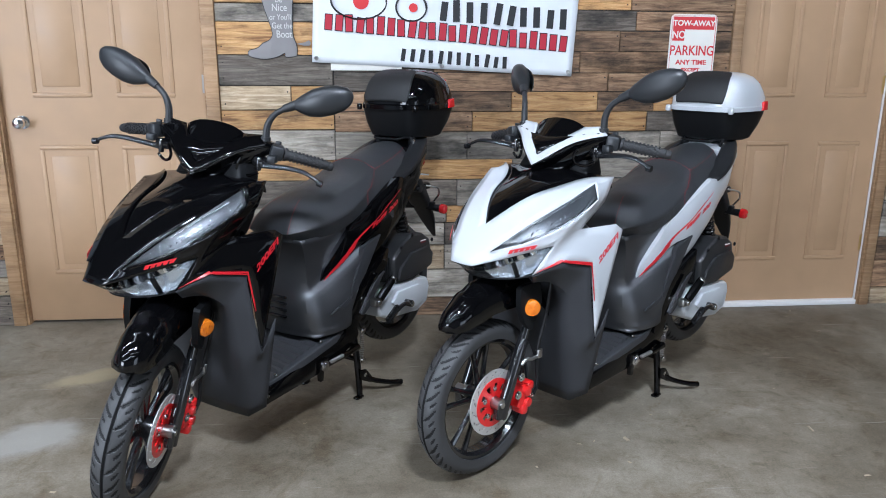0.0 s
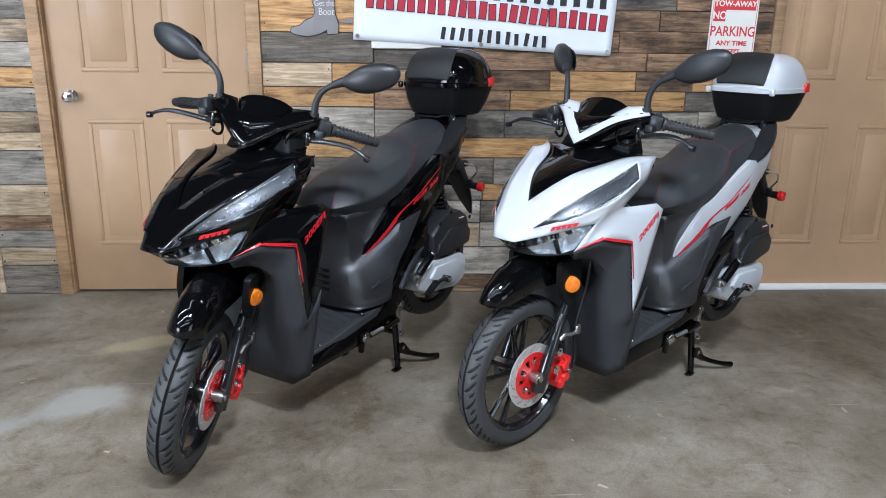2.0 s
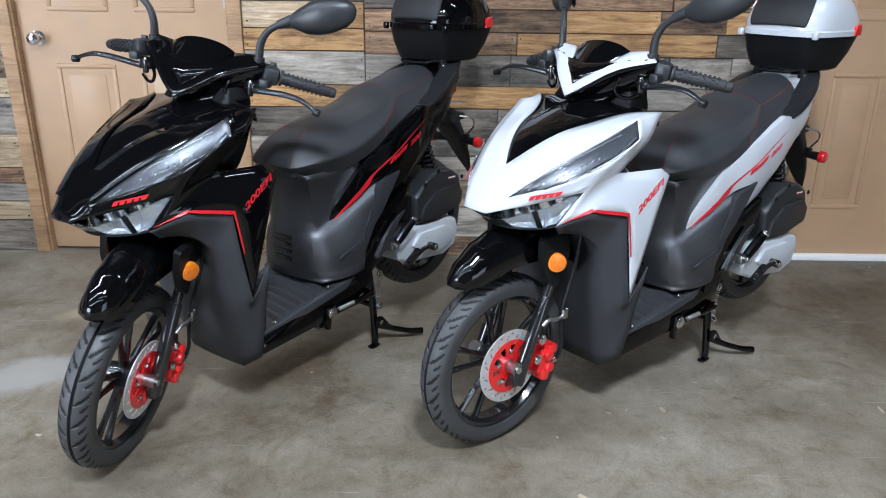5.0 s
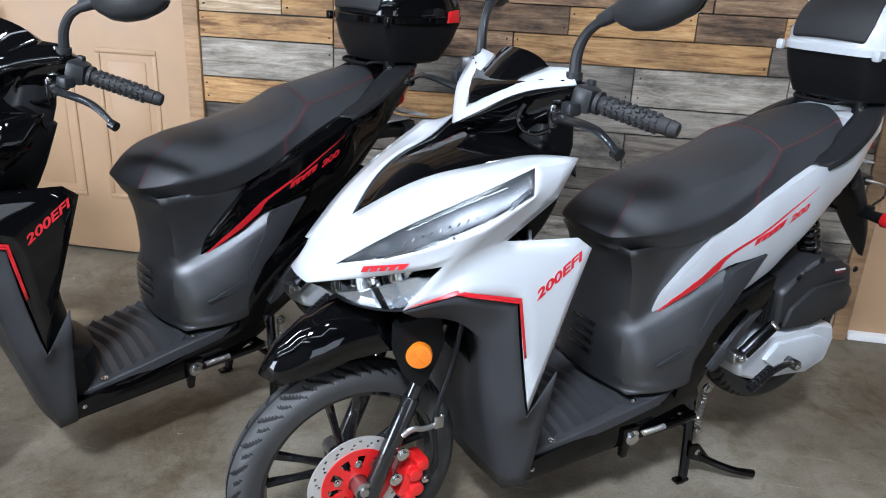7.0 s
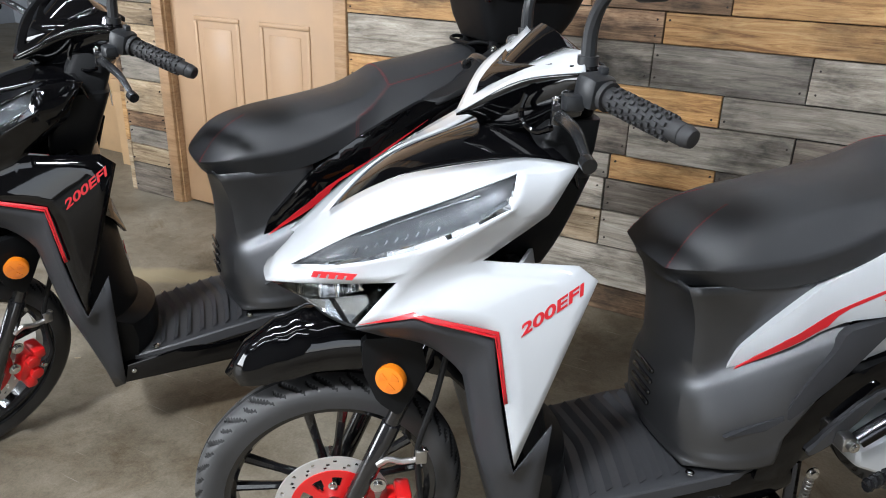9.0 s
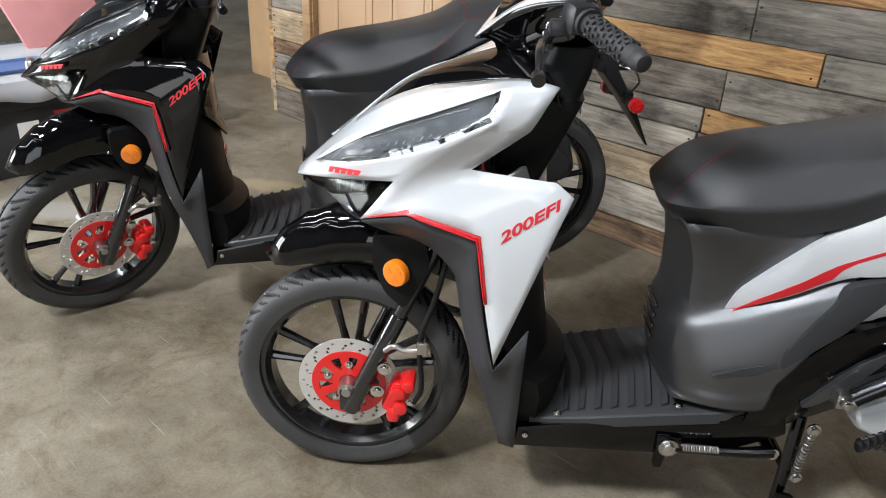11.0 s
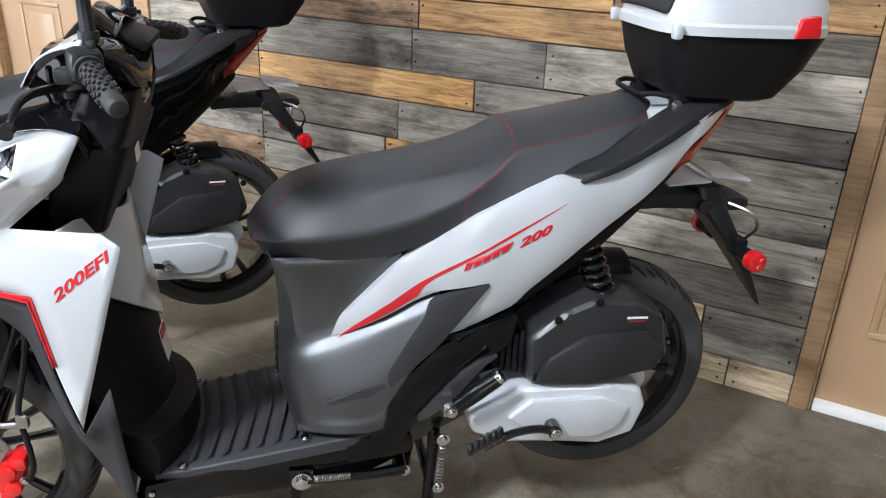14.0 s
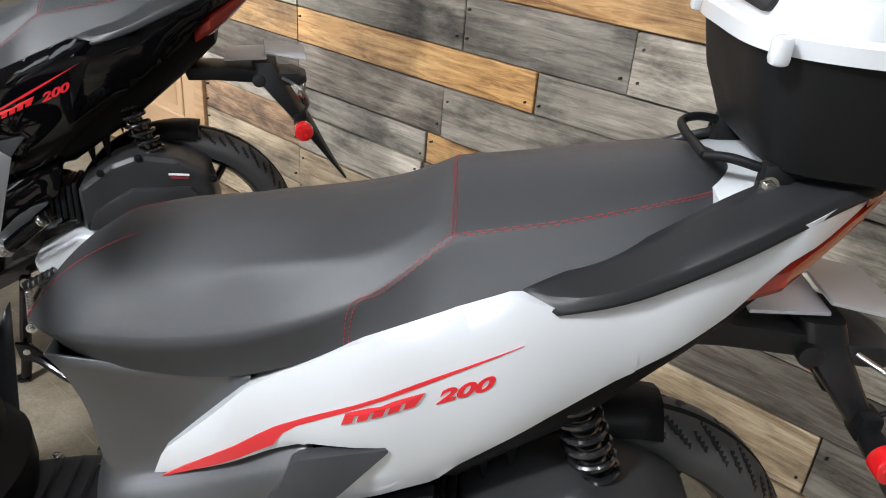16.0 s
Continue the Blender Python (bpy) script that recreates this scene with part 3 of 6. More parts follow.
        part("led_strip", tube([a + Vector((-0.05, -s * 0.045, -0.03)), a, b, c], [0.002, 0.003, 0.0035, 0.003], 6), M_LED, lamp, "bright reflector strip")
        u0, u1 = Vector((0.06, s * 0.151, 0.872)), Vector((0.235, s * 0.212, 0.952))
        part("led_strip", tube([u0, u0.lerp(u1, 0.5), u1], [0.001, 0.002, 0.002], 6), M_LED, lamp)
        for k in range(2):
            part("led_block", rbox(0.045, 0.003, 0.006, 0.0015, Matrix.Translation(b.lerp(c, 0.15 + 0.6 * k) + Vector((0.002, -s * 0.001, 0.004))) @ pose(0, 0, 0, 0, -34, 0)), M_LED, lamp)
        for k in range(9):
            part("led_fin", rbox(0.013, 0.003, 0.003, 0.001, Matrix.Translation(a.lerp(b, 0.04 + 0.105 * k) + Vector((-0.001, -s * 0.0055, 0.011))) @ pose(0, 0, 0, 0, -62, 0)), M_LED, lamp)
        name = moved(bar_row(0.088, 0.011, 0.008, 5), Matrix.Translation((0.012, s * 0.1525, 0.801)) @ pose(0, 0, 0, 0, -10, s * 39))
        part("badge", name, M_DECAL, top, "red slanted model badge")
    # twin headlight under the nose
    hl = nose_up([(-0.098, 0, 0.742), (-0.091, -0.045, 0.742), (-0.010, -0.128, 0.768), (0.11, -0.200, 0.800), (-0.03, 0, 0.690), (-0.012, -0.06, 0.688), (0.03, -0.125, 0.694), (0.05, -0.165, 0.712)])
    hf = [(0, 1, 5, 4), (1, 2, 6, 5), (2, 3, 7, 6)]
    lamp = shell("headlight", cage([(x + 0.026, y * 0.94, z) for x, y, z in hl], hf), M_HOUSING, top, "twin headlight with clear lens under the nose", 0.003)
    shell("lens", cage(hl, hf), M_GLASS, lamp, "clear plastic lens", 0.002, 1).visible_shadow = False
    for s in (-1, 1):
        for quad in ((1, 2, 6, 5), (2, 3, 7, 6)):
            edge = [Vector((hl[k][0], -s * hl[k][1], hl[k][2])) for k in quad]
            mid = sum(edge, Vector()) / 4
            rim = [p.lerp(mid, 0.16) + Vector((0.006, -s * 0.003, 0)) for p in edge]
            hub = [p.lerp(mid, 0.62) + Vector((0.020, -s * 0.008, 0.002)) for p in edge]
            bm = bmesh.new()
            v, w = [bm.verts.new(p) for p in rim], [bm.verts.new(p) for p in hub]
            for k in range(4):
                bm.faces.new((v[k], v[(k + 1) % 4], w[(k + 1) % 4], w[k]))
            bm.faces.new(w)
            bmesh.ops.recalc_face_normals(bm, faces=bm.faces)
            part("reflector_bowl", bm, M_BOWL, lamp, "faceted silver reflector", 10)
    chin = nose_up([(-0.03, 0, 0.690), (-0.012, -0.06, 0.688), (0.03, -0.125, 0.694), (0.05, -0.167, 0.711), (0.06, 0, 0.672), (0.09, -0.08, 0.672), (0.13, -0.14, 0.69), (0.15, -0.19, 0.72)])
    shell("chin", cage(chin, [(0, 1, 5, 4), (1, 2, 6, 5), (2, 3, 7, 6)]), M_MATTE, top)
    # dark apron behind the front wheel
    apron = [(0.047, -0.168, 0.719), (0.135, -0.212, 0.753), (0.262, -0.236, 0.723), (0.281, -0.240, 0.575), (0.31, -0.236, 0.45), (0.368, -0.246, 0.552), (0.370, -0.184, 0.222), (0.10, -0.13, 0.68), (0.18, -0.16, 0.675), (0.228, -0.178, 0.62), (0.245, -0.175, 0.52), (0.275, -0.16, 0.38), (0.345, -0.125, 0.180), (0.33, 0, 0.185), (0.285, 0, 0.38), (0.20, 0, 0.69), (0.27, 0, 0.66), (0.29, 0, 0.60), (0.288, 0, 0.50)]
    shell("apron", cage(apron, [(0, 1, 8, 7), (1, 2, 9, 8), (2, 3, 10, 9), (3, 4, 11, 10), (4, 5, 6, 11), (6, 12, 11), (11, 12, 13, 14), (7, 8, 16, 15), (8, 9, 17, 16), (9, 10, 18, 17), (10, 11, 14, 18)], True, [(7, 8), (8, 9), (9, 10), (10, 11), (2, 9), (4, 11), (4, 6)]), M_APRON, top, "charcoal plastic leg shield apron", 0.004)
    for s in (-1, 1):
        stripe = [(0.05, -0.176, 0.727), (0.135, -0.2215, 0.763), (0.268, -0.2445, 0.734), (0.289, -0.2485, 0.60), (0.282, -0.2475, 0.60), (0.261, -0.2435, 0.725), (0.135, -0.2205, 0.7548)]
        bm = bmesh.new()
        v = [bm.verts.new((x, -s * y, z)) for x, y, z in stripe]
        bm.faces.new((v[0], v[1], v[6]))
        bm.faces.new((v[1], v[2], v[5], v[6]))
        bm.faces.new((v[2], v[3], v[4], v[5]))
        bmesh.ops.subdivide_edges(bm, edges=bm.edges[:], cuts=5, use_grid_fill=True)
        for w in bm.verts:
            hit = nose_skin.ray_cast(Vector((w.co.x, s * 0.6, w.co.z)), Vector((0, -s, 0)))[0]
            if hit is not None and abs(hit.y - w.co.y) < 0.03:
                w.co.y = hit.y + s * 0.0012
        solidify(part("trim_stripe", bm, M_DECAL, top, "red angled trim stripe"), 0.0016, 0.0)
    # inner leg shield, facing the rider, with a step at the toes
    secs = []
    for z, x0, x1, w in ((0.235, 0.385, 0.462, 0.150), (0.33, 0.34, 0.478, 0.160), (0.375, 0.33, 0.474, 0.168), (0.402, 0.32, 0.434, 0.178), (0.5, 0.31, 0.416, 0.200), (0.6, 0.30, 0.404, 0.212), (0.7, 0.29, 0.393, 0.218), (0.79, 0.295, 0.374, 0.206), (0.812, 0.30, 0.366, 0.19), (0.825, 0.30, 0.362, 0.160)):
        back = [(x1 - 2.0 * (w * k / 10) ** 2 - 0.012 * (abs(k) / 10) ** 8, w * k / 10) for k in range(-10, 11)]
        secs.append([(x, y, z) for x, y in [(x0, -w * 0.96)] + back + [(x0, w * 0.96)]])
    part("inner_leg_shield", loft(secs), M_MATTE, top, "matte black inner leg shield")
    secs = []
    for z, x0, x1, w in ((0.80, 0.29, 0.372, 0.130), (0.835, 0.285, 0.384, 0.150), (0.875, 0.29, 0.400, 0.160), (0.92, 0.30, 0.418, 0.162), (0.960, 0.31, 0.434, 0.162), (0.966, 0.32, 0.428, 0.154), (1.0, 0.34, 0.440, 0.15), (1.045, 0.36, 0.452, 0.13)):
        secs.append([(x, y, z) for x, y in rounded((x0 + x1) / 2, 0, (x1 - x0) / 2, w, 9, 36)])
    part("glove_box", loft(secs), M_MATTE, top, "matte black glove box")
    vee = [(0, 0.566), (-0.09, 0.632), (-0.205, 0.735), (-0.222, 0.785), (-0.216, 0.828), (-0.16, 0.838), (-0.085, 0.826), (-0.03, 0.815), (0, 0.812)]
    bm = prism(vee + [(-y, z) for y, z in reversed(vee[1:-1])], -0.004, 0.004, 0.0015)
    bmesh.ops.triangulate(bm, faces=bm.faces)
    for v in bm.verts:
        y, d, z = v.co
        v.co = (d + 0.433 - 0.150 * (z - 0.50) - 1.9 * y * y, y, z)
    part("inner_trim", bm, paint, top, "painted V-shaped inner leg shield trim")
    part("warning_label", rbox(0.002, 0.05, 0.075, 0, Matrix.Translation((0.4185, 0.02, 0.49)) @ pose(0, 0, 0, 0, -8, 0)), M_LABEL, top, "white and red warning sticker")
    part("label_stripe", rbox(0.002, 0.05, 0.02, 0, Matrix.Translation((0.4165, 0.02, 0.515)) @ pose(0, 0, 0, 0, -8, 0)), M_DECAL, top)

    part("key_tag", rbox(0.002, 0.034, 0.026, 0, Matrix.Translation((0.434, -0.087, 0.935)) @ pose(0, 0, 0, 8, 0, 0)), M_LABEL, top, "white and pink key tag")
    part("side_sticker", cyl((0.324, -0.1725, 0.918), (0.324, -0.1745, 0.918), 0.007), M_ORANGE, top, "small orange sticker")
    # bars
    turn = steering(steer * 0.74) @ Matrix.Translation((0, 0, 0.014))
    cowl = ((-0.195, 0.408, 1.108, 0.016, 0.014), (-0.165, 0.402, 1.098, 0.034, 0.030), (-0.12, 0.394, 1.078, 0.054, 0.048), (-0.07, 0.380, 1.052, 0.074, 0.064), (0.0, 0.362, 1.036, 0.094, 0.072), (0.07, 0.380, 1.052, 0.074, 0.064), (0.12, 0.394, 1.078, 0.054, 0.048), (0.165, 0.402, 1.098, 0.034, 0.030), (0.195, 0.408, 1.108, 0.016, 0.014))
    part("bar_cowl", moved(loft([[(x, y, z) for x, z in rounded(cx, cz, hx, hz, 2.6, 24)] for y, cx, cz, hx, hz in cowl]), turn), M_BLACK, top, "glossy black handlebar cowl", 50)
    for s in (-1, 1):
        part("cowl_vent", moved(tube([(0.322, s * 0.125, 1.075), (0.318, s * 0.112, 1.048), (0.322, s * 0.120, 1.026), (0.336, s * 0.145, 1.018), (0.350, s * 0.172, 1.030)], 0.005, 8), turn), M_BLACK, top, "glossy black lip round the lever opening")
    vee = [(0.234, 0, 1.018), (0.262, 0, 1.046), (0.268, -0.056, 1.055), (0.302, -0.045, 1.086), (0.294, -0.090, 1.084), (0.344, -0.072, 1.114), (0.334, -0.127, 1.105), (0.390, -0.100, 1.139), (0.388, -0.192, 1.119), (0.396, -0.158, 1.144)]
    shell("cowl_vee", moved(cage(vee, [(0, 1, 3, 2), (2, 3, 5, 4), (4, 5, 7, 6), (6, 7, 9, 8)]), turn), accent, top, "V-shaped cowl trim", 0.006)
    lip = [(x + 0.002, y, z - 0.002) for x, y, z in vee[0:9:2]] + [(0.280, 0, 0.998), (0.312, -0.056, 1.016), (0.336, -0.090, 1.046), (0.366, -0.127, 1.070), (0.394, -0.180, 1.104)]
    shell("cowl_lip", moved(cage(lip, [(k, k + 1, k + 6, k + 5) for k in range(4)]), turn), M_BLACK, top, "glossy black cowl below the trim", 0.004)
    screen = [(0.264, 0, 1.043), (0.303, -0.045, 1.083), (0.346, -0.071, 1.111), (0.394, -0.099, 1.137), (0.314, 0, 1.102), (0.346, -0.035, 1.130), (0.378, 0, 1.170), (0.389, -0.068, 1.159), (0.430, -0.06, 1.130), (0.430, 0, 1.134), (0.425, -0.10, 1.118)]
    shell("fly_screen", moved(cage(screen, [(0, 1, 4), (1, 2, 5, 4), (2, 3, 7, 5), (4, 5, 7, 6), (6, 7, 8, 9), (7, 3, 10, 8)], True, [(6, 7), (7, 3)], 0.9), turn), M_BLACK, top, "glossy black fly screen", 0.004)
    part("dash", moved(rbox(0.08, 0.15, 0.02, 0.008, Matrix.Translation((0.432, 0, 1.112)) @ pose(0, 0, 0, 0, 20, 0)), turn), M_MATTE, top)
    for s in (-1, 1):
        g0, g1 = Vector((0.41, s * 0.235, 1.09)), Vector((0.467, s * 0.362, 1.066))
        d = (g1 - g0).normalized()
        part("handlebar", moved(cyl((0.39, s * 0.12, 1.095), g0, 0.011), turn), M_BLACKMETAL, top)
        bits = [cyl(g0, g1, 0.0165, 0.0155, 20, 0.003), cyl(g0 - d * 0.004, g0 + d * 0.004, 0.022, n=20), cyl(g1, g1 + d * 0.018, 0.0165, 0.013, 16, 0.003)]
        side = d.orthogonal().normalized()
        for i in range(9):
            for q in range(10):
                a = math.tau * (q + 0.5 * (i % 2)) / 10
                o = g0 + d * (0.018 + 0.0125 * i) + 0.0165 * (math.cos(a) * side + math.sin(a) * d.cross(side))
                bits.append(rbox(0.006, 0.006, 0.006, 0, Matrix.Translation(o) @ d.to_track_quat("Z", "Y").to_matrix().to_4x4() @ Matrix.Rotation(a + 0.78, 4, "Z")))
        part("grip", moved(join(*bits), turn), M_GRIP, top, "black knobbly rubber grip")
        part("switch_housing", moved(join(rbox(0.05, 0.045, 0.05, 0.012, Matrix.Translation(g0 - d * 0.028) @ d.to_track_quat("Y", "Z").to_matrix().to_4x4()), rbox(0.012, 0.018, 0.012, 0.003, Matrix.Translation(g0 - d * 0.03 + Vector((0.012, 0, 0.028)))), rbox(0.03, 0.03, 0.025, 0.006, Matrix.Translation(g0 - d * 0.03 + Vector((-0.03, 0, -0.018))))), turn), M_STEM, top)
        lv = [Vector((0.362, s * 0.165, 1.050)), Vector((0.348, s * 0.215, 1.058)), Vector((0.338, s * 0.275, 1.064)), Vector((0.334, s * 0.325, 1.062)), Vector((0.332, s * 0.360, 1.050)), Vector((0.331, s * 0.383, 1.038))]
        lever = part("brake_lever", moved(join(tube(lv, [0.010, 0.0095, 0.009, 0.008, 0.0065, 0.006], 10, 5, 0.7), tube([lv[-1] - Vector((0, s * 0.007, 0)), lv[-1] + Vector((0, s * 0.009, -0.003))], 0.0105, 12, 2)), turn), M_LEVER, top, "black brake lever with a ball end")
        part("lever_perch", moved(join(rbox(0.045, 0.05, 0.024, 0.007, Matrix.Translation((0.374, s * 0.170, 1.060)) @ pose(0, 0, 0, 0, -12, s * 25)), cyl((0.358, s * 0.168, 1.034), (0.358, s * 0.168, 1.074), 0.009, n=14, bevel=0.002)), turn), M_BLACKMETAL, lever)
        part("pivot_bolt", moved(bolt((0.358, s * 0.168, 1.074), 0.006, (0, 0, 1), 0.004), turn), M_CHROME, lever)
        b = Vector((0.40, s * 0.168, 1.132))
        fold = turn @ Matrix.Translation(b) @ Matrix.Rotation(radians(folded if s > 0 else 0), 4, "Z") @ Matrix.Translation(-b)
        part("mirror_stem", moved(join(tube([b, b + Vector((0.0, s * 0.003, 0.045)), b + Vector((0.004, s * 0.022, 0.082)), b + Vector((0.01, s * 0.062, 0.112))], [0.012, 0.011, 0.0095, 0.0095], 10), tube([b + Vector((0.007, s * 0.05, 0.104)), b + Vector((0.013, s * 0.085, 0.122))], [0.0125, 0.016], 12, 3), cyl(b - Vector((0, 0, 0.012)), b + Vector((0, 0, 0.006)), 0.016)), fold), M_STEM, top, "black mirror stem")
        secs = []
        for u, h, t in ((0.0, 0.013, 0.014), (0.12, 0.028, 0.022), (0.3, 0.044, 0.03), (0.5, 0.050, 0.034), (0.7, 0.047, 0.032), (0.88, 0.036, 0.024), (0.97, 0.022, 0.014), (1.0, 0.010, 0.006)):
            c = b + Vector((0.014 + 0.012 * u, s * (0.080 + 0.185 * u), 0.122 + 0.050 * u))
            secs.append([(c.x + px, c.y, c.z + pz) for px, pz in rounded(0, 0, t, h, 2.4, 20)])
        mir = part("mirror", moved(loft(secs), fold), M_STEM, top, "black rear-view mirror")
        part("mirror_glass", moved(loft([[(b.x + q + 0.02, b.y + s * 0.175 + py, b.z + 0.148 + pz + 0.2 * s * py) for py, pz in rounded(0, 0, 0.075, 0.036, 2.6, 20)] for q in (0.031, 0.034)]), fold), M_MIRROR, mir)

    # floorboard and belly
    secs = []
    for x, z, w in ((0.40, 0.285, 0.155), (0.5, 0.302, 0.165), (0.65, 0.328, 0.172), (0.8, 0.345, 0.168), (0.9, 0.36, 0.15)):
        secs.append([(x, y, zz) for y, zz in rounded(0, z - 0.022, w, 0.02, 8, 24)])
    deck = part("floorboard", loft(secs), M_DECK, top, "matte black ribbed footboard")
    for i in range(7):
        part("rib", tube([(0.47 + 0.034 * i, -0.148, 0.299 + 0.0058 * i), (0.485 + 0.034 * i, -0.05, 0.302 + 0.0058 * i), (0.49 + 0.034 * i, 0, 0.303 + 0.0058 * i), (0.485 + 0.034 * i, 0.05, 0.302 + 0.0058 * i), (0.47 + 0.034 * i, 0.148, 0.299 + 0.0058 * i)], 0.009, 8, 3, 0.08), M_DECK, deck)
    for s in (-1, 1):
        for x, z in ((0.455, 0.296), (0.70, 0.338)):
            part("screw", bolt((x, s * 0.155, z), 0.006, (0, 0, 1), 0.005), M_CHROME, deck)
        part("screw", bolt((0.392, s * 0.172, 0.245), 0.004, (0, s, 0), 0.004), M_CHROME, top)
    belly = [(0.350, 0.208), (0.372, 0.262), (0.55, 0.292), (0.72, 0.318), (0.86, 0.338), (0.92, 0.33), (0.93, 0.29), (0.83, 0.243), (0.66, 0.217)]
    part("belly", prism(belly, -0.168, 0.168, 0.012), M_BLACK, top, "glossy black belly fairing")
    part("underframe", join(prism([(0.56, 0.25), (0.9, 0.30), (1.05, 0.42), (1.2, 0.46), (1.2, 0.40), (1.02, 0.30), (0.92, 0.245), (0.6, 0.21)], -0.1, 0.1, 0.008), rbox(0.12, 0.2, 0.16, 0.02, Matrix.Translation((1.04, 0, 0.42)))), M_BLACKMETAL, top)

    # body under the seat
    tub = [
        (0.632, 0, 0.736), (0.650, -0.125, 0.732), (0.76, -0.132, 0.732), (0.90, -0.136, 0.738),
        (0.640, 0, 0.645), (0.692, -0.112, 0.640), (0.77, -0.108, 0.640), (0.90, -0.124, 0.668),
        (0.645, 0, 0.525), (0.684, -0.110, 0.528), (0.754, -0.108, 0.548), (0.90, -0.130, 0.622), (0.970, -0.146, 0.658),
        (0.643, 0, 0.500), (0.668, -0.132, 0.505), (0.755, -0.134, 0.524), (0.90, -0.158, 0.592), (0.985, -0.172, 0.635),
        (0.641, 0, 0.44), (0.662, -0.136, 0.44), (0.752, -0.172, 0.445), (0.875, -0.182, 0.485), (0.955, -0.178, 0.548),
        (0.647, 0, 0.385), (0.672, -0.142, 0.388), (0.75, -0.173, 0.388), (0.840, -0.176, 0.388), (0.872, -0.178, 0.42),
        (0.652, 0, 0.372), (0.678, -0.147, 0.374), (0.75, -0.178, 0.374), (0.838, -0.180, 0.372), (0.868, -0.180, 0.39),
        (0.656, 0, 0.352), (0.684, -0.147, 0.354), (0.755, -0.178, 0.354), (0.835, -0.180, 0.350), (0.862, -0.180, 0.36),
    ]
    quads = [(r + j, r + j + 1, q + j + 1, q + j) for r, q, n in ((0, 4, 3), (4, 8, 3), (8, 13, 4), (13, 18, 4), (18, 23, 4), (23, 28, 4), (28, 33, 4)) for j in range(n)]
    crisp = [(9, 10), (10, 11), (11, 12), (14, 15), (15, 16), (16, 17), (24, 25), (25, 26), (26, 27), (29, 30), (30, 31), (31, 32), (1, 5), (5, 9), (28, 29), (23, 24)]
    shell("body", cage(tub, quads, True, crisp, 0.7), M_GREY, top, "dark grey satin body under the seat", 0.004)
    part("body_core", loft([[(x, y, z) for x, y in rounded((x0 + x1) / 2, 0, (x1 - x0) / 2, w, 6, 24)] for z, x0, x1, w in ((0.345, 0.70, 0.92, 0.14), (0.45, 0.70, 0.98, 0.14), (0.60, 0.72, 1.06, 0.10), (0.74, 0.72, 1.16, 0.11))]), M_MATTE, top)
    for i in range(4):
        part("vent_slot", rbox(0.008, 0.085, 0.010, 0.003, Matrix.Translation((0.6475 + 0.0005 * i, 0, 0.43 + 0.025 * i))), M_BLACKMETAL, top)
    for s in (-1, 1):
        part("body_groove", panel([(0.745, 0.432), (0.80, 0.452), (0.862, 0.472), (0.866, 0.462), (0.83, 0.440)], lambda x, z: 0.1785, s, 0.01, 0.002, smooth=1), M_APRON, top, "dark crease in the body side")
        part("side_flash", panel([(0.955, 0.648), (1.074, 0.683), (1.02, 0.612), (0.968, 0.545), (0.872, 0.455), (0.868, 0.490), (0.91, 0.560), (0.942, 0.608)], lambda x, z: 0.1805 + 0.02 * max(0, x - 0.95), s, 0.02, 0.004), M_APRON, top, "charcoal wedge in the side panel's notch")
        side_skin = skin_of(part("side_panel", panel([(0.756, 0.538), (0.779, 0.596), (0.893, 0.722), (0.97, 0.776), (1.03, 0.818), (1.113, 0.858), (1.195, 0.897), (1.24, 0.889), (1.275, 0.892), (1.31, 0.908), (1.36, 0.936), (1.41, 0.960), (1.46, 0.984), (1.515, 1.006), (1.564, 1.014), (1.545, 0.988), (1.474, 0.953), (1.420, 0.884), (1.366, 0.840), (1.305, 0.792), (1.246, 0.744), (1.19, 0.694), (1.150, 0.656), (1.126, 0.622), (0.969, 0.541), (1.02, 0.605), (1.074, 0.683), (0.968, 0.662), (0.93, 0.642)], side_depth, s, 0.02, 0.005), paint, top, "glossy painted swept side panel"))
        part("side_stripe", panel([(0.766, 0.545), (0.84, 0.609), (0.93, 0.679), (0.99, 0.718), (1.10, 0.784), (1.206, 0.846), (1.10, 0.778), (1.043, 0.745), (0.96, 0.690), (0.942, 0.673), (0.929, 0.651), (0.884, 0.621)], lambda x, z: side_depth(x, z) + 0.0015, s, 0.003, 0.001, smooth=1), M_DECAL, top, "red swoosh stripe")
        name = moved(bar_row(0.098, 0.0130, 0.012, 5), Matrix.Translation((1.058, 0, 0.733)) @ pose(0, 0, 0, 0, -27, 0))
        for v in name.verts:
            v.co.y = s * (side_depth(v.co.x, v.co.z) + 0.0015) + v.co.y
        part("badge", name, M_DECAL, top, "red slanted model badge")
        lay_on(writing("size_badge", "200", 0.0150, M_DECAL, Matrix.Translation((1.146, s * 0.1895, 0.779)) @ Matrix.Rotation(radians(-27), 4, "Y") @ pose(0, 0, 0, 90, 0, 0 if s < 0 else 180), top, "red slanted size badge", 0.0004, 0.45, 2.0, 0.0008), side_skin, s, 0.0008, s * 0.1895)
        lay_on(writing("engine_badge", "200EFI", 0.0165, M_DECAL, Matrix.Translation((0.348, s * 0.2535, 0.766)) @ Matrix.Rotation(radians(-38), 4, "Y") @ pose(0, 0, 0, 90, 0, 0 if s < 0 else 180), top, "red slanted engine badge", 0.0004, 0.4, 1.9, 0.0006), nose_skin, s, 0.0008, s * 0.2535)
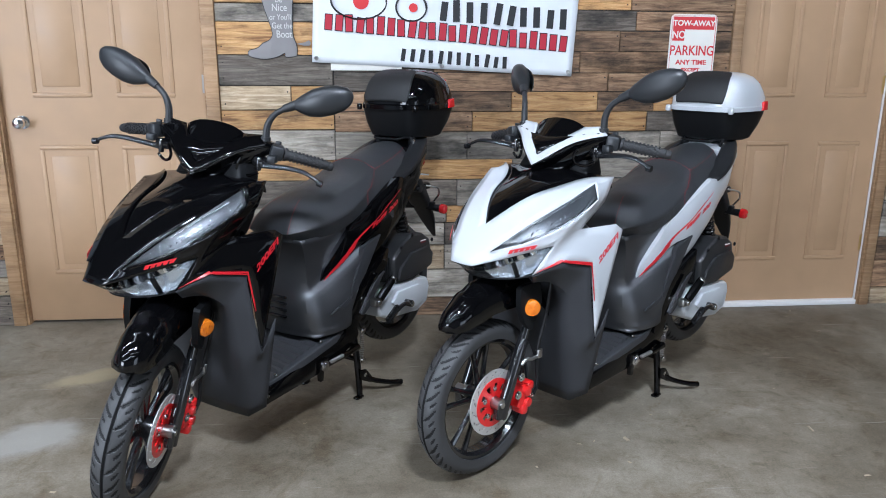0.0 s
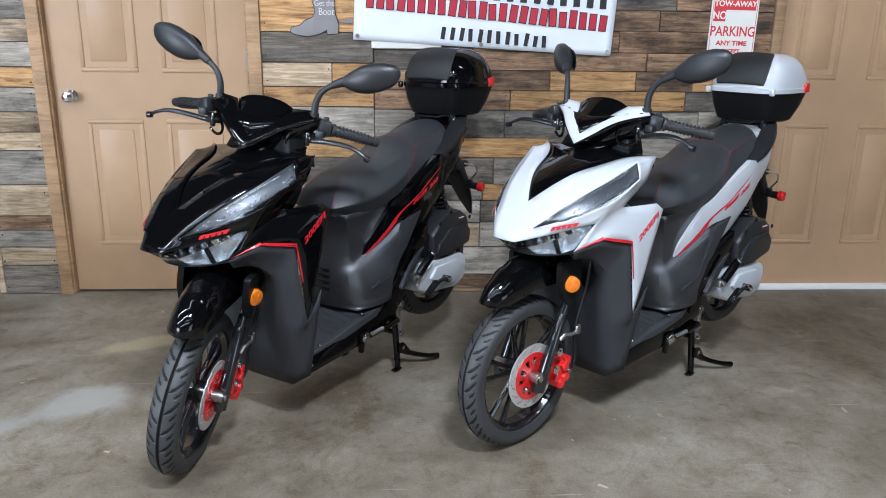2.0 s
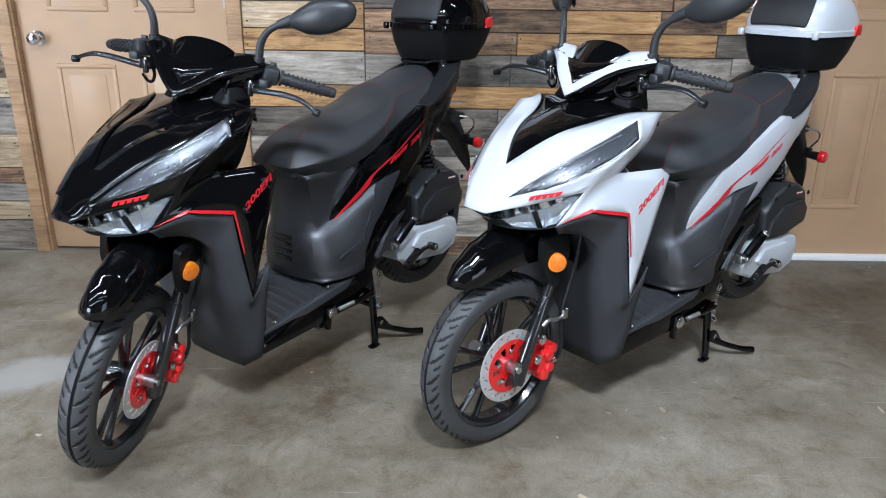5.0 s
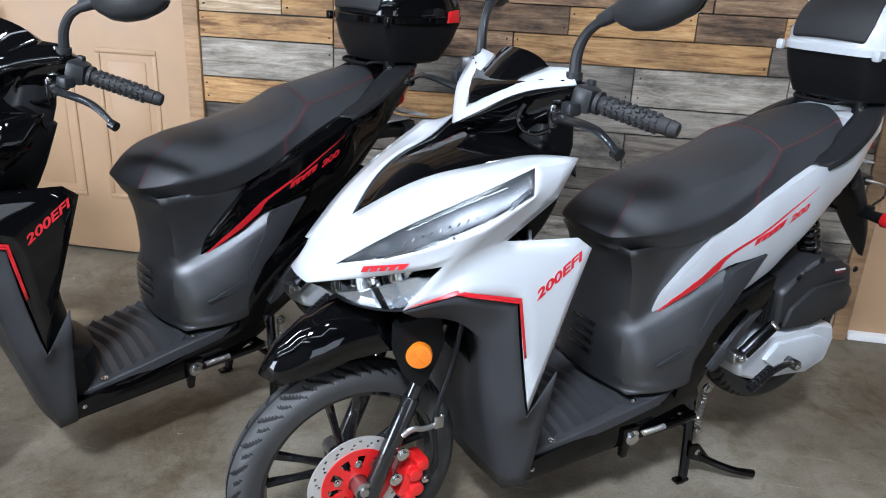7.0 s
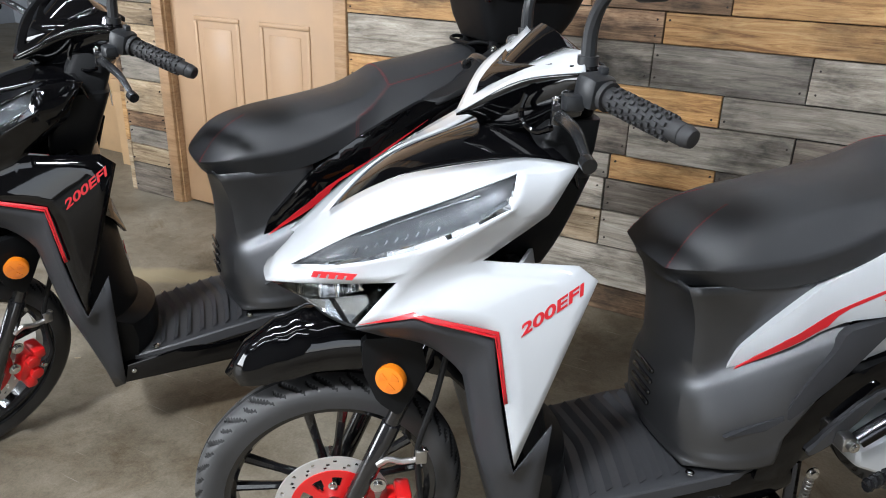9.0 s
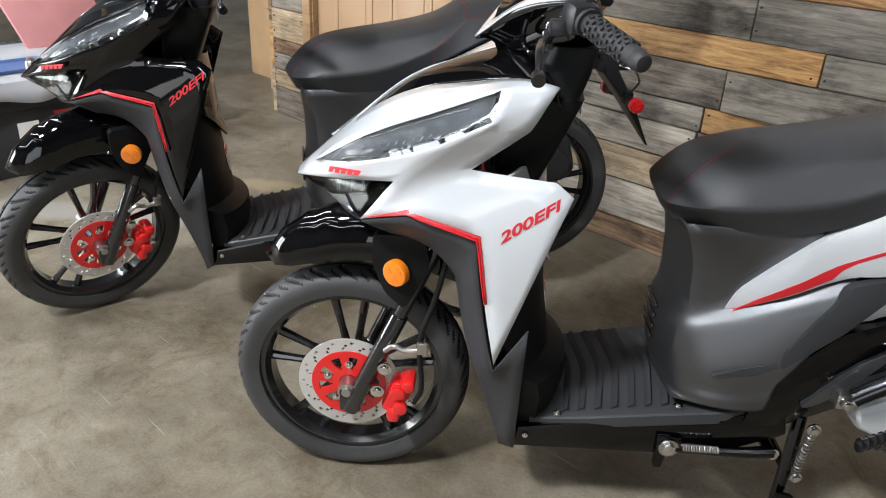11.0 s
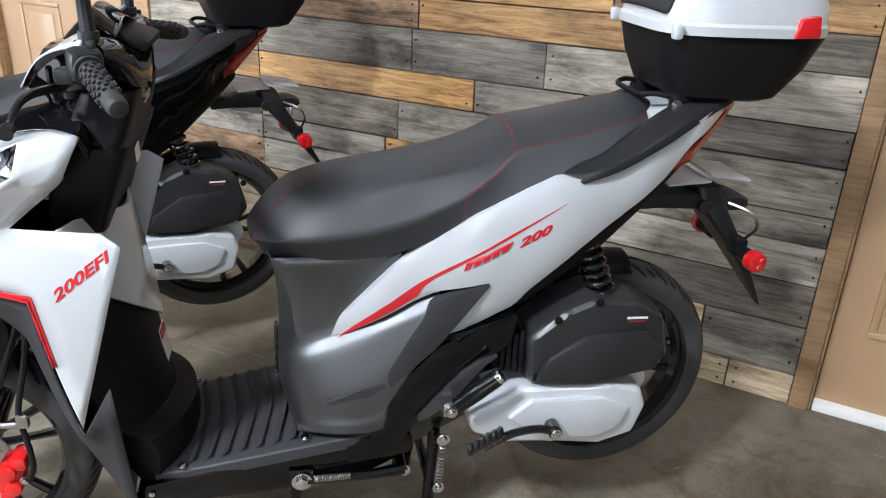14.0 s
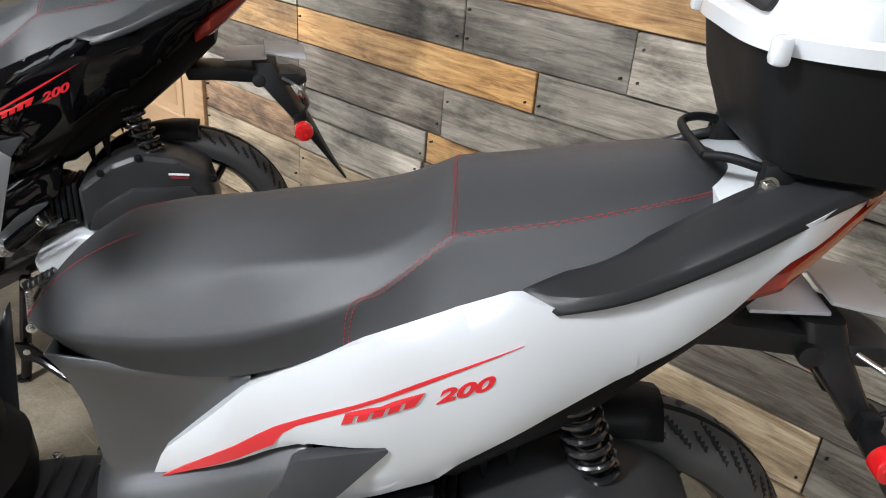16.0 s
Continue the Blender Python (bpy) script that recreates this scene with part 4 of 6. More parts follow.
        part("lower_fairing", panel([(0.838, 0.362), (0.894, 0.459), (0.971, 0.543), (1.133, 0.612), (1.121, 0.544), (1.019, 0.458), (0.933, 0.376), (0.897, 0.315), (0.83, 0.315)], lambda x, z: 0.176 + 0.01 * (x - 0.8), s, 0.03, 0.006), M_BLACK, top, "glossy black lower fairing")
        part("fairing_edge", panel([(0.925, 0.377), (0.972, 0.436), (1.021, 0.486), (1.062, 0.512), (1.10, 0.522), (1.062, 0.492), (1.03, 0.452), (0.985, 0.405), (0.945, 0.378)], lambda x, z: 0.188 - 0.02 * (x - 0.9), s, 0.016, 0.003), M_GREY, top, "grey lower edge of the fairing")
        rail_net = [(1.198, 0.162, 0.897), (1.235, 0.188, 0.884), (1.235, 0.186, 0.897), (1.245, 0.142, 0.914), (1.30, 0.190, 0.902), (1.30, 0.186, 0.918), (1.30, 0.126, 0.934), (1.36, 0.183, 0.932), (1.36, 0.178, 0.950), (1.36, 0.114, 0.970), (1.42, 0.170, 0.960), (1.42, 0.163, 0.979), (1.41, 0.104, 1.001), (1.50, 0.137, 0.998), (1.50, 0.129, 1.013), (1.48, 0.082, 1.026), (1.562, 0.102, 1.012), (1.562, 0.094, 1.024), (1.55, 0.05, 1.032)]
        rail_faces = [(0, 1, 2), (0, 2, 3)] + [(k, k + 3, k + 4, k + 1) for k in (1, 4, 7, 10, 13)] + [(k, k + 3, k + 4, k + 1) for k in (2, 5, 8, 11, 14)]
        shell("grab_rail", cage([(x, s * y, z) for x, y, z in rail_net], rail_faces, False, [(k, k + 3) for k in (2, 5, 8, 11, 14)], 0.6), M_RAIL, top, "matte black passenger grab rail", 0.012)

    # seat
    seat = subsurf(part("seat", seat_net(), M_SEAT, top, "black textured vinyl seat with red stitching", 60), 3)
    skin = skin_of(seat)
    for s in (-1, 1):
        rows = [[Vector((x, s * y, z)) for x, y, z in row] for row in SEAT_ROWS]
        seams = [
            [rows[0][1] + Vector((0.002, 0, -0.02)), rows[0][1], rows[0][2], rows[0][3]],
            [rows[6][1], rows[6][2], rows[6][3], rows[6][4]],
            [rows[6][1], rows[7][1], rows[8][1], rows[9][1]],
            [rows[4][0].lerp(rows[5][0], 0.25), rows[4][1].lerp(rows[5][1], 0.45), rows[5][1], rows[6][1]],
        ]
        for line in seams:
            for shift in (-0.0026, 0.0026):
                thread = on_skin(skin, [p + Vector((shift, 0, -shift * 0.6)) for p in line], 0.0006, 10)
                bits = [tube([thread[i], thread[i].lerp(thread[i + 1], 0.62)], 0.00055, 5, 1) for i in range(0, len(thread) - 1)]
                part("stitching", join(*bits), M_THREAD, seat, "red stitching")

    # tail
    part("under_tail", loft([[(x, y, z) for y, z in rounded(0, (a + b) / 2, w, (b - a) / 2, 4, 20)] for x, a, b, w in ((1.0, 0.55, 0.75, 0.12), (1.15, 0.59, 0.86, 0.165), (1.28, 0.685, 0.89, 0.158), (1.40, 0.788, 0.95, 0.128), (1.48, 0.862, 0.99, 0.098))]), M_MATTE, top)
    lens = part("tail_light", loft([[(x, y, z) for y, z in rounded(0, (a + b) / 2, w, (b - a) / 2, 3, 24)] for x, a, b, w in ((1.44, 0.862, 0.935, 0.128), (1.475, 0.888, 0.958, 0.140), (1.515, 0.922, 0.982, 0.118), (1.555, 0.962, 1.006, 0.096), (1.588, 0.996, 1.014, 0.070))]), M_REDLENS, top, "dark red tail light lens")
    part("lens_tip", loft([[(x, y, z) for y, z in rounded(0, (a + b) / 2, w, (b - a) / 2, 3, 20)] for x, a, b, w in ((1.552, 0.985, 1.014, 0.100), (1.575, 0.996, 1.020, 0.086), (1.592, 1.006, 1.022, 0.066))]), M_REDLENS, lens, "bright red edge of the tail light")
    part("tail_bridge", loft([[(x, y, z) for y, z in rounded(0, (a + b) / 2, w, (b - a) / 2, 4, 20)] for x, a, b, w in ((1.40, 0.95, 0.992, 0.105), (1.44, 0.955, 1.002, 0.10), (1.50, 0.965, 1.008, 0.085), (1.54, 0.975, 1.01, 0.07))]), paint, top, "painted tail piece behind the seat")
    rail = part("carrier", join(tube([(1.388, -0.055, 1.022), (1.41, -0.075, 1.028), (1.45, -0.085, 1.022), (1.52, -0.08, 1.016), (1.56, -0.05, 1.014), (1.56, 0.05, 1.014), (1.52, 0.08, 1.016), (1.45, 0.085, 1.022), (1.41, 0.075, 1.028), (1.388, 0.055, 1.022), (1.388, -0.055, 1.022)], 0.0055, 12)), M_MATTE, top, "black tubular luggage carrier")
    for s in (-1, 1):
        part("carrier_mount", join(rbox(0.036, 0.026, 0.05, 0.008, Matrix.Translation((1.455, s * 0.088, 1.008))), rbox(0.06, 0.03, 0.016, 0.005, Matrix.Translation((1.48, s * 0.085, 1.026)))), M_MATTE, rail)
        part("carrier_bolt", bolt((1.445, s * 0.100, 1.01), 0.007, (0, s, 0), 0.006), M_CHROME, rail)
    arm = part("plate_bracket", join(
        prism([(1.40, 0.800), (1.46, 0.806), (1.575, 0.800), (1.60, 0.785), (1.575, 0.766), (1.47, 0.772), (1.41, 0.770)], -0.045, 0.045, 0.006),
        loft([[(x, y, z) for x, y in rounded(cx, 0, hx, w, 5, 20)] for z, cx, hx, w in ((0.815, 1.588, 0.030, 0.042), (0.775, 1.600, 0.032, 0.056), (0.72, 1.640, 0.026, 0.056), (0.665, 1.682, 0.020, 0.050), (0.60, 1.725, 0.011, 0.040), (0.55, 1.758, 0.006, 0.026), (0.50, 1.792, 0.003, 0.008))]),
        cyl((1.575, -0.058, 0.775), (1.575, 0.058, 0.775), 0.016, n=16, bevel=0.003)), M_RAIL, top, "black number plate bracket")
    for px, sx, pz, tilt in ((1.545, 0.10, 0.822, -3), (1.640, 0.10, 0.832, 9)):
        part("mounting_plate", rbox(sx, 0.135, 0.006, 0.002, Matrix.Translation((px, 0.035, pz)) @ pose(0, 0, 0, 0, tilt, 0)), M_PLATE, arm, "pale metal mounting plate")
    part("plate_lamp", loft([[(x, y, z) for x, y in rounded(cx, 0, hx, 0.05, 4, 20)] for z, cx, hx in ((0.792, 1.64, 0.03), (0.784, 1.648, 0.042), (0.770, 1.652, 0.040), (0.764, 1.652, 0.03))]), M_RAIL, arm, "black number plate lamp")
    for s in (-1, 1):
        part("lamp_clip", tube([(1.632, s * 0.05, 0.782), (1.668, s * 0.09, 0.770), (1.690, s * 0.085, 0.735), (1.684, s * 0.06, 0.70)], 0.004, 8), M_STEEL, arm)
        part("reflector_arm", join(cyl((1.672, s * 0.04, 0.672), (1.677, s * 0.108, 0.670), 0.013, 0.019, 18), rbox(0.03, 0.04, 0.04, 0.006, Matrix.Translation((1.672, s * 0.052, 0.680)))), M_MATTE, arm)
        lamp = part("reflector", cyl((1.677, s * 0.106, 0.670), (1.678, s * 0.132, 0.669), 0.0245, 0.022, 28, 0.004), M_REDLAMP, arm, "round red rear reflector")
        part("facet", join(*[cyl((1.678 + 0.010 * math.cos(q), s * 0.130, 0.669 + 0.010 * math.sin(q)), (1.678 + 0.010 * math.cos(q), s * 0.1345, 0.669 + 0.010 * math.sin(q)), 0.008, 0.005, 10) for q in (0.8, 2.9, 5.0)]), M_REDLAMP, lamp)

    # rear wheel and engine
    rear = Matrix.Translation((1.385, 0, 0.372))
    wheel = part("rear_wheel", moved(rim_mesh(R - 0.056, 0.05), rear), M_BLACKMETAL, top, "black five-spoke cast alloy wheel")
    add_spokes(wheel, R - 0.056, 0.05, 0.0, rear)
    tyre(moved(tyre_mesh(R + 0.004, 0.115), rear), wheel)
    rows = []
    for k in range(13):
        a = radians(152 - 70 * k / 12)
        rows.append([(1.385 + (0.290 - 0.03 * abs(v) ** 2) * math.cos(a), 0.064 * v, 0.372 + (0.290 - 0.03 * abs(v) ** 2) * math.sin(a)) for v in (-1, -0.6, -0.2, 0.2, 0.6, 1)])
    bm = bmesh.new()
    g = [[bm.verts.new(p) for p in row] for row in rows]
    for a, b in zip(g, g[1:]):
        for q in range(5):
            bm.faces.new((a[q], a[q + 1], b[q + 1], b[q]))
    solidify(part("rear_hugger", bm, M_MATTE, top, "black plastic rear hugger", 40), 0.004)
    for s in (-1, 1):
        for px, pz, lean in ((1.178, 0.655, 0.012), (1.214, 0.672, 0.010)):
            part("guard_prong", loft([[(x, y, z) for x, y in rounded(px + lean * k, s * 0.10, 0.018 * (1 - k) + 0.001, 0.010 * (1 - k) + 0.001, 3, 10)] for k, z in ((0.0, pz + 0.05), (0.3, pz), (0.7, pz - 0.05), (1.0, pz - 0.082))]), M_MATTE, top)
    box = part("airbox", join(prism([(1.162, 0.441), (1.158, 0.552), (1.233, 0.609), (1.295, 0.634), (1.39, 0.622), (1.45, 0.588), (1.475, 0.487), (1.437, 0.449), (1.295, 0.428)], -0.185, -0.05, 0.022, 3), prism([(1.175, 0.455), (1.195, 0.505), (1.28, 0.556), (1.41, 0.560), (1.452, 0.52), (1.44, 0.466), (1.29, 0.441)], -0.20, -0.18, 0.012)), M_AIRBOX, top, "dark plastic air filter box")
    for i in range(5):
        part("intake_ring", rbox(0.012, 0.09, 0.1 - 0.008 * i, 0.004, Matrix.Translation((1.15 - 0.014 * i, -0.12, 0.51))), M_MATTE, box)
    for px, pz in ((1.215, 0.592), (1.30, 0.628), (1.462, 0.575), (1.18, 0.46)):
        part("screw", bolt((px, -0.184, pz), 0.006, (0, -1, 0), 0.005), M_MATTE, box)
    part("label", join(rbox(0.046, 0.001, 0.005, 0, Matrix.Translation((1.386, -0.187, 0.588)) @ pose(0, 0, 0, 0, 3, 0))), M_LABEL, box, "small white and red sticker")
    part("label_print", rbox(0.040, 0.001, 0.006, 0, Matrix.Translation((1.387, -0.1865, 0.580)) @ pose(0, 0, 0, 0, 3, 0)), M_LABELRED, box)
    case = part("engine_cover", join(prism([(1.038, 0.378), (1.098, 0.408), (1.148, 0.438), (1.351, 0.430), (1.423, 0.411), (1.439, 0.366), (1.417, 0.295), (1.337, 0.273), (1.222, 0.290), (1.125, 0.300), (1.046, 0.333)], -0.19, -0.07, 0.02, 3), prism([(1.12, 0.372), (1.17, 0.412), (1.33, 0.405), (1.392, 0.375), (1.372, 0.325), (1.32, 0.306), (1.2, 0.318)], -0.203, -0.185, 0.012), cyl((1.43, -0.12, 0.39), (1.43, -0.07, 0.39), 0.035, bevel=0.008)), M_ALLOY, top, "silver painted engine casing")
    part("kick_lever", join(tube([(1.215, -0.225, 0.352), (1.17, -0.235, 0.368), (1.12, -0.235, 0.362), (1.06, -0.235, 0.335)], [0.010, 0.009, 0.009, 0.010], 8), cyl((1.215, -0.19, 0.352), (1.215, -0.238, 0.352), 0.015, bevel=0.003), tube([(1.10, -0.238, 0.372), (1.03, -0.24, 0.335)], 0.012, 8, 2), *[cyl(Vector((1.095, -0.24, 0.37)).lerp(Vector((1.035, -0.24, 0.338)), i / 5) - Vector((0, 0, 0.001)), Vector((1.09, -0.24, 0.37)).lerp(Vector((1.03, -0.24, 0.338)), i / 5), 0.0145, n=10) for i in range(6)]), M_BLACKMETAL, top, "black kick-start lever")
    part("kick_bolt", bolt((1.215, -0.238, 0.352), 0.008), M_CHROME, top)
    peg = part("foot_peg", tube([(1.005, -0.215, 0.428), (1.045, -0.220, 0.462), (1.085, -0.225, 0.494)], [0.017, 0.018, 0.016], 12, 3, 0.8), M_DARKCHROME, top, "folded black passenger foot peg")
    part("peg_bracket", join(rbox(0.03, 0.03, 0.034, 0.006, Matrix.Translation((0.992, -0.200, 0.416))), cyl((0.992, -0.18, 0.418), (0.992, -0.225, 0.418), 0.011, n=14)), M_STEEL, peg)
    part("peg_cap", cyl((1.083, -0.225, 0.492), (1.092, -0.226, 0.500), 0.015, n=14, bevel=0.002), M_CHROME, peg)
    part("peg_bolt", bolt((0.994, -0.224, 0.418), 0.007), M_CHROME, peg)
    a, b = Vector((1.255, -0.125, 0.79)), Vector((1.352, -0.125, 0.565))
    coil = [a.lerp(b, i / 220) + 0.026 * (math.cos(i / 220 * math.tau * 11) * Vector((0.92, 0, 0.40)) + math.sin(i / 220 * math.tau * 11) * Vector((0, 1, 0))) for i in range(221)]
    part("shock_absorber", join(cyl(a, b, 0.017), cyl(b.lerp(a, 0.0), b.lerp(a, 0.12), 0.03, bevel=0.004), tube(coil, 0.0052, 8, 1)), M_BLACKMETAL, top, "black coil-spring shock absorber")
    # stands
    for s in (-1, 1):
        leg = part("stand_leg", tube([(0.985, s * 0.09, 0.285), (0.972, s * 0.118, 0.16), (0.956, s * 0.140, 0.018), (0.938, s * 0.144, 0.007)], [0.014, 0.014, 0.013, 0.011], 10), M_DARKCHROME, top, "black centre stand leg")
        part("stand_foot", rbox(0.045, 0.026, 0.010, 0.004, Matrix.Translation((0.945, s * 0.143, 0.007))), M_DARKCHROME, leg)
    part("stand_brace", cyl((0.972, -0.115, 0.16), (0.972, 0.115, 0.16), 0.011), M_DARKCHROME, top)
    part("stand_pedal", join(tube([(0.962, -0.135, 0.100), (1.02, -0.165, 0.060), (1.08, -0.205, 0.036), (1.135, -0.230, 0.022)], [0.012, 0.011, 0.010, 0.012], 10), prism([(0.950, 0.125), (0.985, 0.118), (1.035, 0.060), (1.020, 0.045), (0.955, 0.080)], -0.158, -0.146, 0.003)), M_DARKCHROME, top, "black stand foot pedal")
    coil = [Vector((1.000 - 0.010 * i / 120, -0.128, 0.275 - 0.115 * i / 120)) + 0.008 * Vector((math.cos(i / 120 * math.tau * 13), math.sin(i / 120 * math.tau * 13), 0)) for i in range(121)]
    part("stand_spring", tube(coil, 0.0022, 6, 1), M_STEEL, top, "steel stand spring")
    for px, py, pz, pr in ((0.998, -0.132, 0.283, 0.010), (0.990, -0.136, 0.155, 0.009), (0.975, -0.150, 0.098, 0.010), (0.905, -0.176, 0.248, 0.009)):
        part("stand_bolt", bolt((px, py, pz), pr, (0, -1, 0), 0.010), M_CHROME, top)
    part("side_stand", join(tube([(0.70, -0.172, 0.245), (0.76, -0.176, 0.246), (0.84, -0.178, 0.247), (0.905, -0.174, 0.250)], [0.013, 0.011, 0.011, 0.014], 10), prism([(0.664, 0.275), (0.715, 0.272), (0.720, 0.235), (0.690, 0.225), (0.684, 0.190), (0.668, 0.190)], -0.178, -0.160, 0.003), cyl((0.90, -0.05, 0.250), (0.90, -0.18, 0.250), 0.012, n=14)), M_DARKCHROME, top, "folded black side stand")
    part("stand_bolt", bolt((0.690, -0.180, 0.248), 0.014, (0, -1, 0), 0.012), M_CHROME, top)
    coil = [Vector((0.715 + 0.075 * i / 120, -0.190, 0.258)) + 0.006 * Vector((0, math.cos(i / 120 * math.tau * 14), math.sin(i / 120 * math.tau * 14))) for i in range(121)]
    part("stand_spring", tube(coil, 0.0018, 6, 1), M_STEEL, top)

    # luggage case on the carrier, narrower towards the seat
    at = Matrix.Translation((0.04, 0.012, 0.016))

    def plan(x0, x1, w, z, power=5.0):
        return [(x, y * (0.83 + 0.17 * min(1, (x - x0) / (x1 - x0) * 1.6)), z) for x, y in rounded((x0 + x1) / 2, 0, (x1 - x0) / 2, w, power, 48)]

    trunk = part("top_case", moved(loft([plan(x0, x1, w, z, 6) for z, x0, x1, w in ((1.004, 1.42, 1.592, 0.130), (1.012, 1.40, 1.612, 0.146), (1.07, 1.375, 1.655, 0.166), (1.135, 1.36, 1.685, 0.179))]), at), M_MATTE, top, case_label)
    lid = part("lid", moved(loft([plan(x0, x1, w, z, 3.6 if z > 1.2 else 4.4) for z, x0, x1, w in ((1.132, 1.350, 1.692, 0.186), (1.149, 1.350, 1.694, 0.187), (1.155, 1.356, 1.688, 0.183), (1.185, 1.358, 1.689, 0.182), (1.22, 1.370, 1.678, 0.175), (1.25, 1.388, 1.660, 0.162), (1.275, 1.415, 1.63, 0.140), (1.291, 1.45, 1.60, 0.105), (1.297, 1.49, 1.56, 0.06))]), at), paint, trunk, "glossy painted lid", 30)
    pad = ((1.166, 1.352, 0.108), (1.20, 1.357, 0.114), (1.25, 1.382, 0.112), (1.280, 1.416, 0.102), (1.297, 1.465, 0.09))
    bm = bmesh.new()
    g = [[bm.verts.new((x - 0.004 + 0.010 * k * k, w * k, z + 0.004 - 0.006 * k * k)) for k in (-1, -0.9, -0.5, 0, 0.5, 0.9, 1)] for z, x, w in pad]
    for a, b in zip(g, g[1:]):
        for q in range(6):
            bm.faces.new((a[q], a[q + 1], b[q + 1], b[q]))
    solidify(subsurf(part("back_pad", moved(bm, at), M_PAD, trunk, "ribbed black back pad", 60), 2), 0.010)
    for s in (-1, 1):
        part("latch", rbox(0.018, 0.022, 0.028, 0.006, at @ Matrix.Translation((1.366, s * 0.146, 1.138))), paint, trunk)
        part("reflector", prism([(1.578, 1.132), (1.630, 1.134), (1.624, 1.174), (1.588, 1.168)], s * 0.166, s * 0.193, 0.004), M_REDBLOCK, trunk, "red corner reflector").matrix_basis = at
        part("reflector", rbox(0.04, 0.03, 0.022, 0.006, at @ Matrix.Translation((1.632, s * 0.128, 1.240)) @ pose(0, 0, 0, 0, 20, -s * 25)), M_REDBLOCK, trunk, "red corner reflector")
    part("lock", moved(cyl((1.69, 0, 1.10), (1.712, 0, 1.10), 0.012), at), M_CHROME, trunk)
    return top

# ---- surfaces of the room ----
M_FLOOR = material("worn_concrete", (0.2, 0.18, 0.155), 0.5)
_p = M_FLOOR.node_tree.nodes["Principled BSDF"]
_v = coords(M_FLOOR)
_big = nd(M_FLOOR, "ShaderNodeTexNoise", Scale=1.1, Detail=6.0, Roughness=0.6)
_mid = nd(M_FLOOR, "ShaderNodeTexNoise", Scale=5.0, Detail=10.0, Roughness=0.7)
_fine = nd(M_FLOOR, "ShaderNodeTexNoise", Scale=140.0, Detail=5.0, Roughness=0.7)
_streak = nd(M_FLOOR, "ShaderNodeTexNoise", Scale=2.2, Detail=8.0, Roughness=0.75, Distortion=1.6)
for _n in (_big, _mid, _fine, _streak):
    link(M_FLOOR, _v, _n.inputs["Vector"])


def blend(kind, c1, c2, fac=1.0):
    mx = M_FLOOR.node_tree.nodes.new("ShaderNodeMixRGB")
    mx.blend_type = kind
    for slot, c in (("Color1", c1), ("Color2", c2), ("Fac", fac)):
        if isinstance(c, (float, tuple)):
            mx.inputs[slot].default_value = c
        else:
            link(M_FLOOR, c, mx.inputs[slot])
    return mx.outputs["Color"]


def spot(x, y, rx, ry, turn):
    """Mask of one ragged stain on the floor."""
    mp = nd(M_FLOOR, "ShaderNodeMapping", Location=(x, y, 0), Rotation=(0, 0, radians(turn)), Scale=(rx, ry, 1.0))
    mp.vector_type = "TEXTURE"
    link(M_FLOOR, _v, mp.inputs["Vector"])
    ln = nd(M_FLOOR, "ShaderNodeVectorMath")
    ln.operation = "LENGTH"
    link(M_FLOOR, mp.outputs["Vector"], ln.inputs[0])
    ad = nd(M_FLOOR, "ShaderNodeMath")
    ad.operation = "MULTIPLY_ADD"
    link(M_FLOOR, _mid.outputs["Fac"], ad.inputs[0])
    ad.inputs[1].default_value = 0.8
    link(M_FLOOR, ln.outputs["Value"], ad.inputs[2])
    return ramp(M_FLOOR, ad.outputs["Value"], [(0.0, (1.0,)), (0.72, (0.9,)), (0.98, (0.0,))])


_col = ramp(M_FLOOR, _big.outputs["Fac"], [(0.34, (0.104, 0.086, 0.061)), (0.5, (0.181, 0.157, 0.119)), (0.66, (0.250, 0.224, 0.179))])
_col = blend("MULTIPLY", _col, ramp(M_FLOOR, _mid.outputs["Fac"], [(0.32, (0.70, 0.66, 0.60)), (0.48, (0.97, 0.96, 0.94)), (0.68, (1.16, 1.16, 1.16))]))
_patch = nd(M_FLOOR, "ShaderNodeTexNoise", Scale=15.0, Detail=9.0, Roughness=0.72, Distortion=0.6)
link(M_FLOOR, _v, _patch.inputs["Vector"])
_col = blend("MULTIPLY", _col, ramp(M_FLOOR, _patch.outputs["Fac"], [(0.34, (0.74, 0.71, 0.66)), (0.46, (0.96, 0.95, 0.93)), (0.56, (1.02, 1.02, 1.02)), (0.68, (1.2, 1.2, 1.2))]))
_col = blend("MULTIPLY", _col, ramp(M_FLOOR, _streak.outputs["Fac"], [(0.36, (0.74, 0.68, 0.6)), (0.47, (1.0, 1.0, 1.0)), (0.62, (1.0, 1.0, 1.0)), (0.70, (1.2, 1.2, 1.18))]))
_col = blend("MULTIPLY", _col, ramp(M_FLOOR, _fine.outputs["Fac"], [(0.3, (0.80, 0.80, 0.80)), (0.6, (1.08, 1.08, 1.08))]))
for _s, _c in ((spot(-0.91, 2.54, 0.34, 0.26, 20), (0.31, 0.295, 0.265, 1.0)), (spot(-1.22, 2.30, 0.50, 0.16, 35), (0.28, 0.265, 0.235, 1.0)), (spot(-0.85, 3.07, 0.44, 0.14, 25), (0.30, 0.25, 0.16, 1.0))):
    _col = blend("MIX", _col, _c, _s)
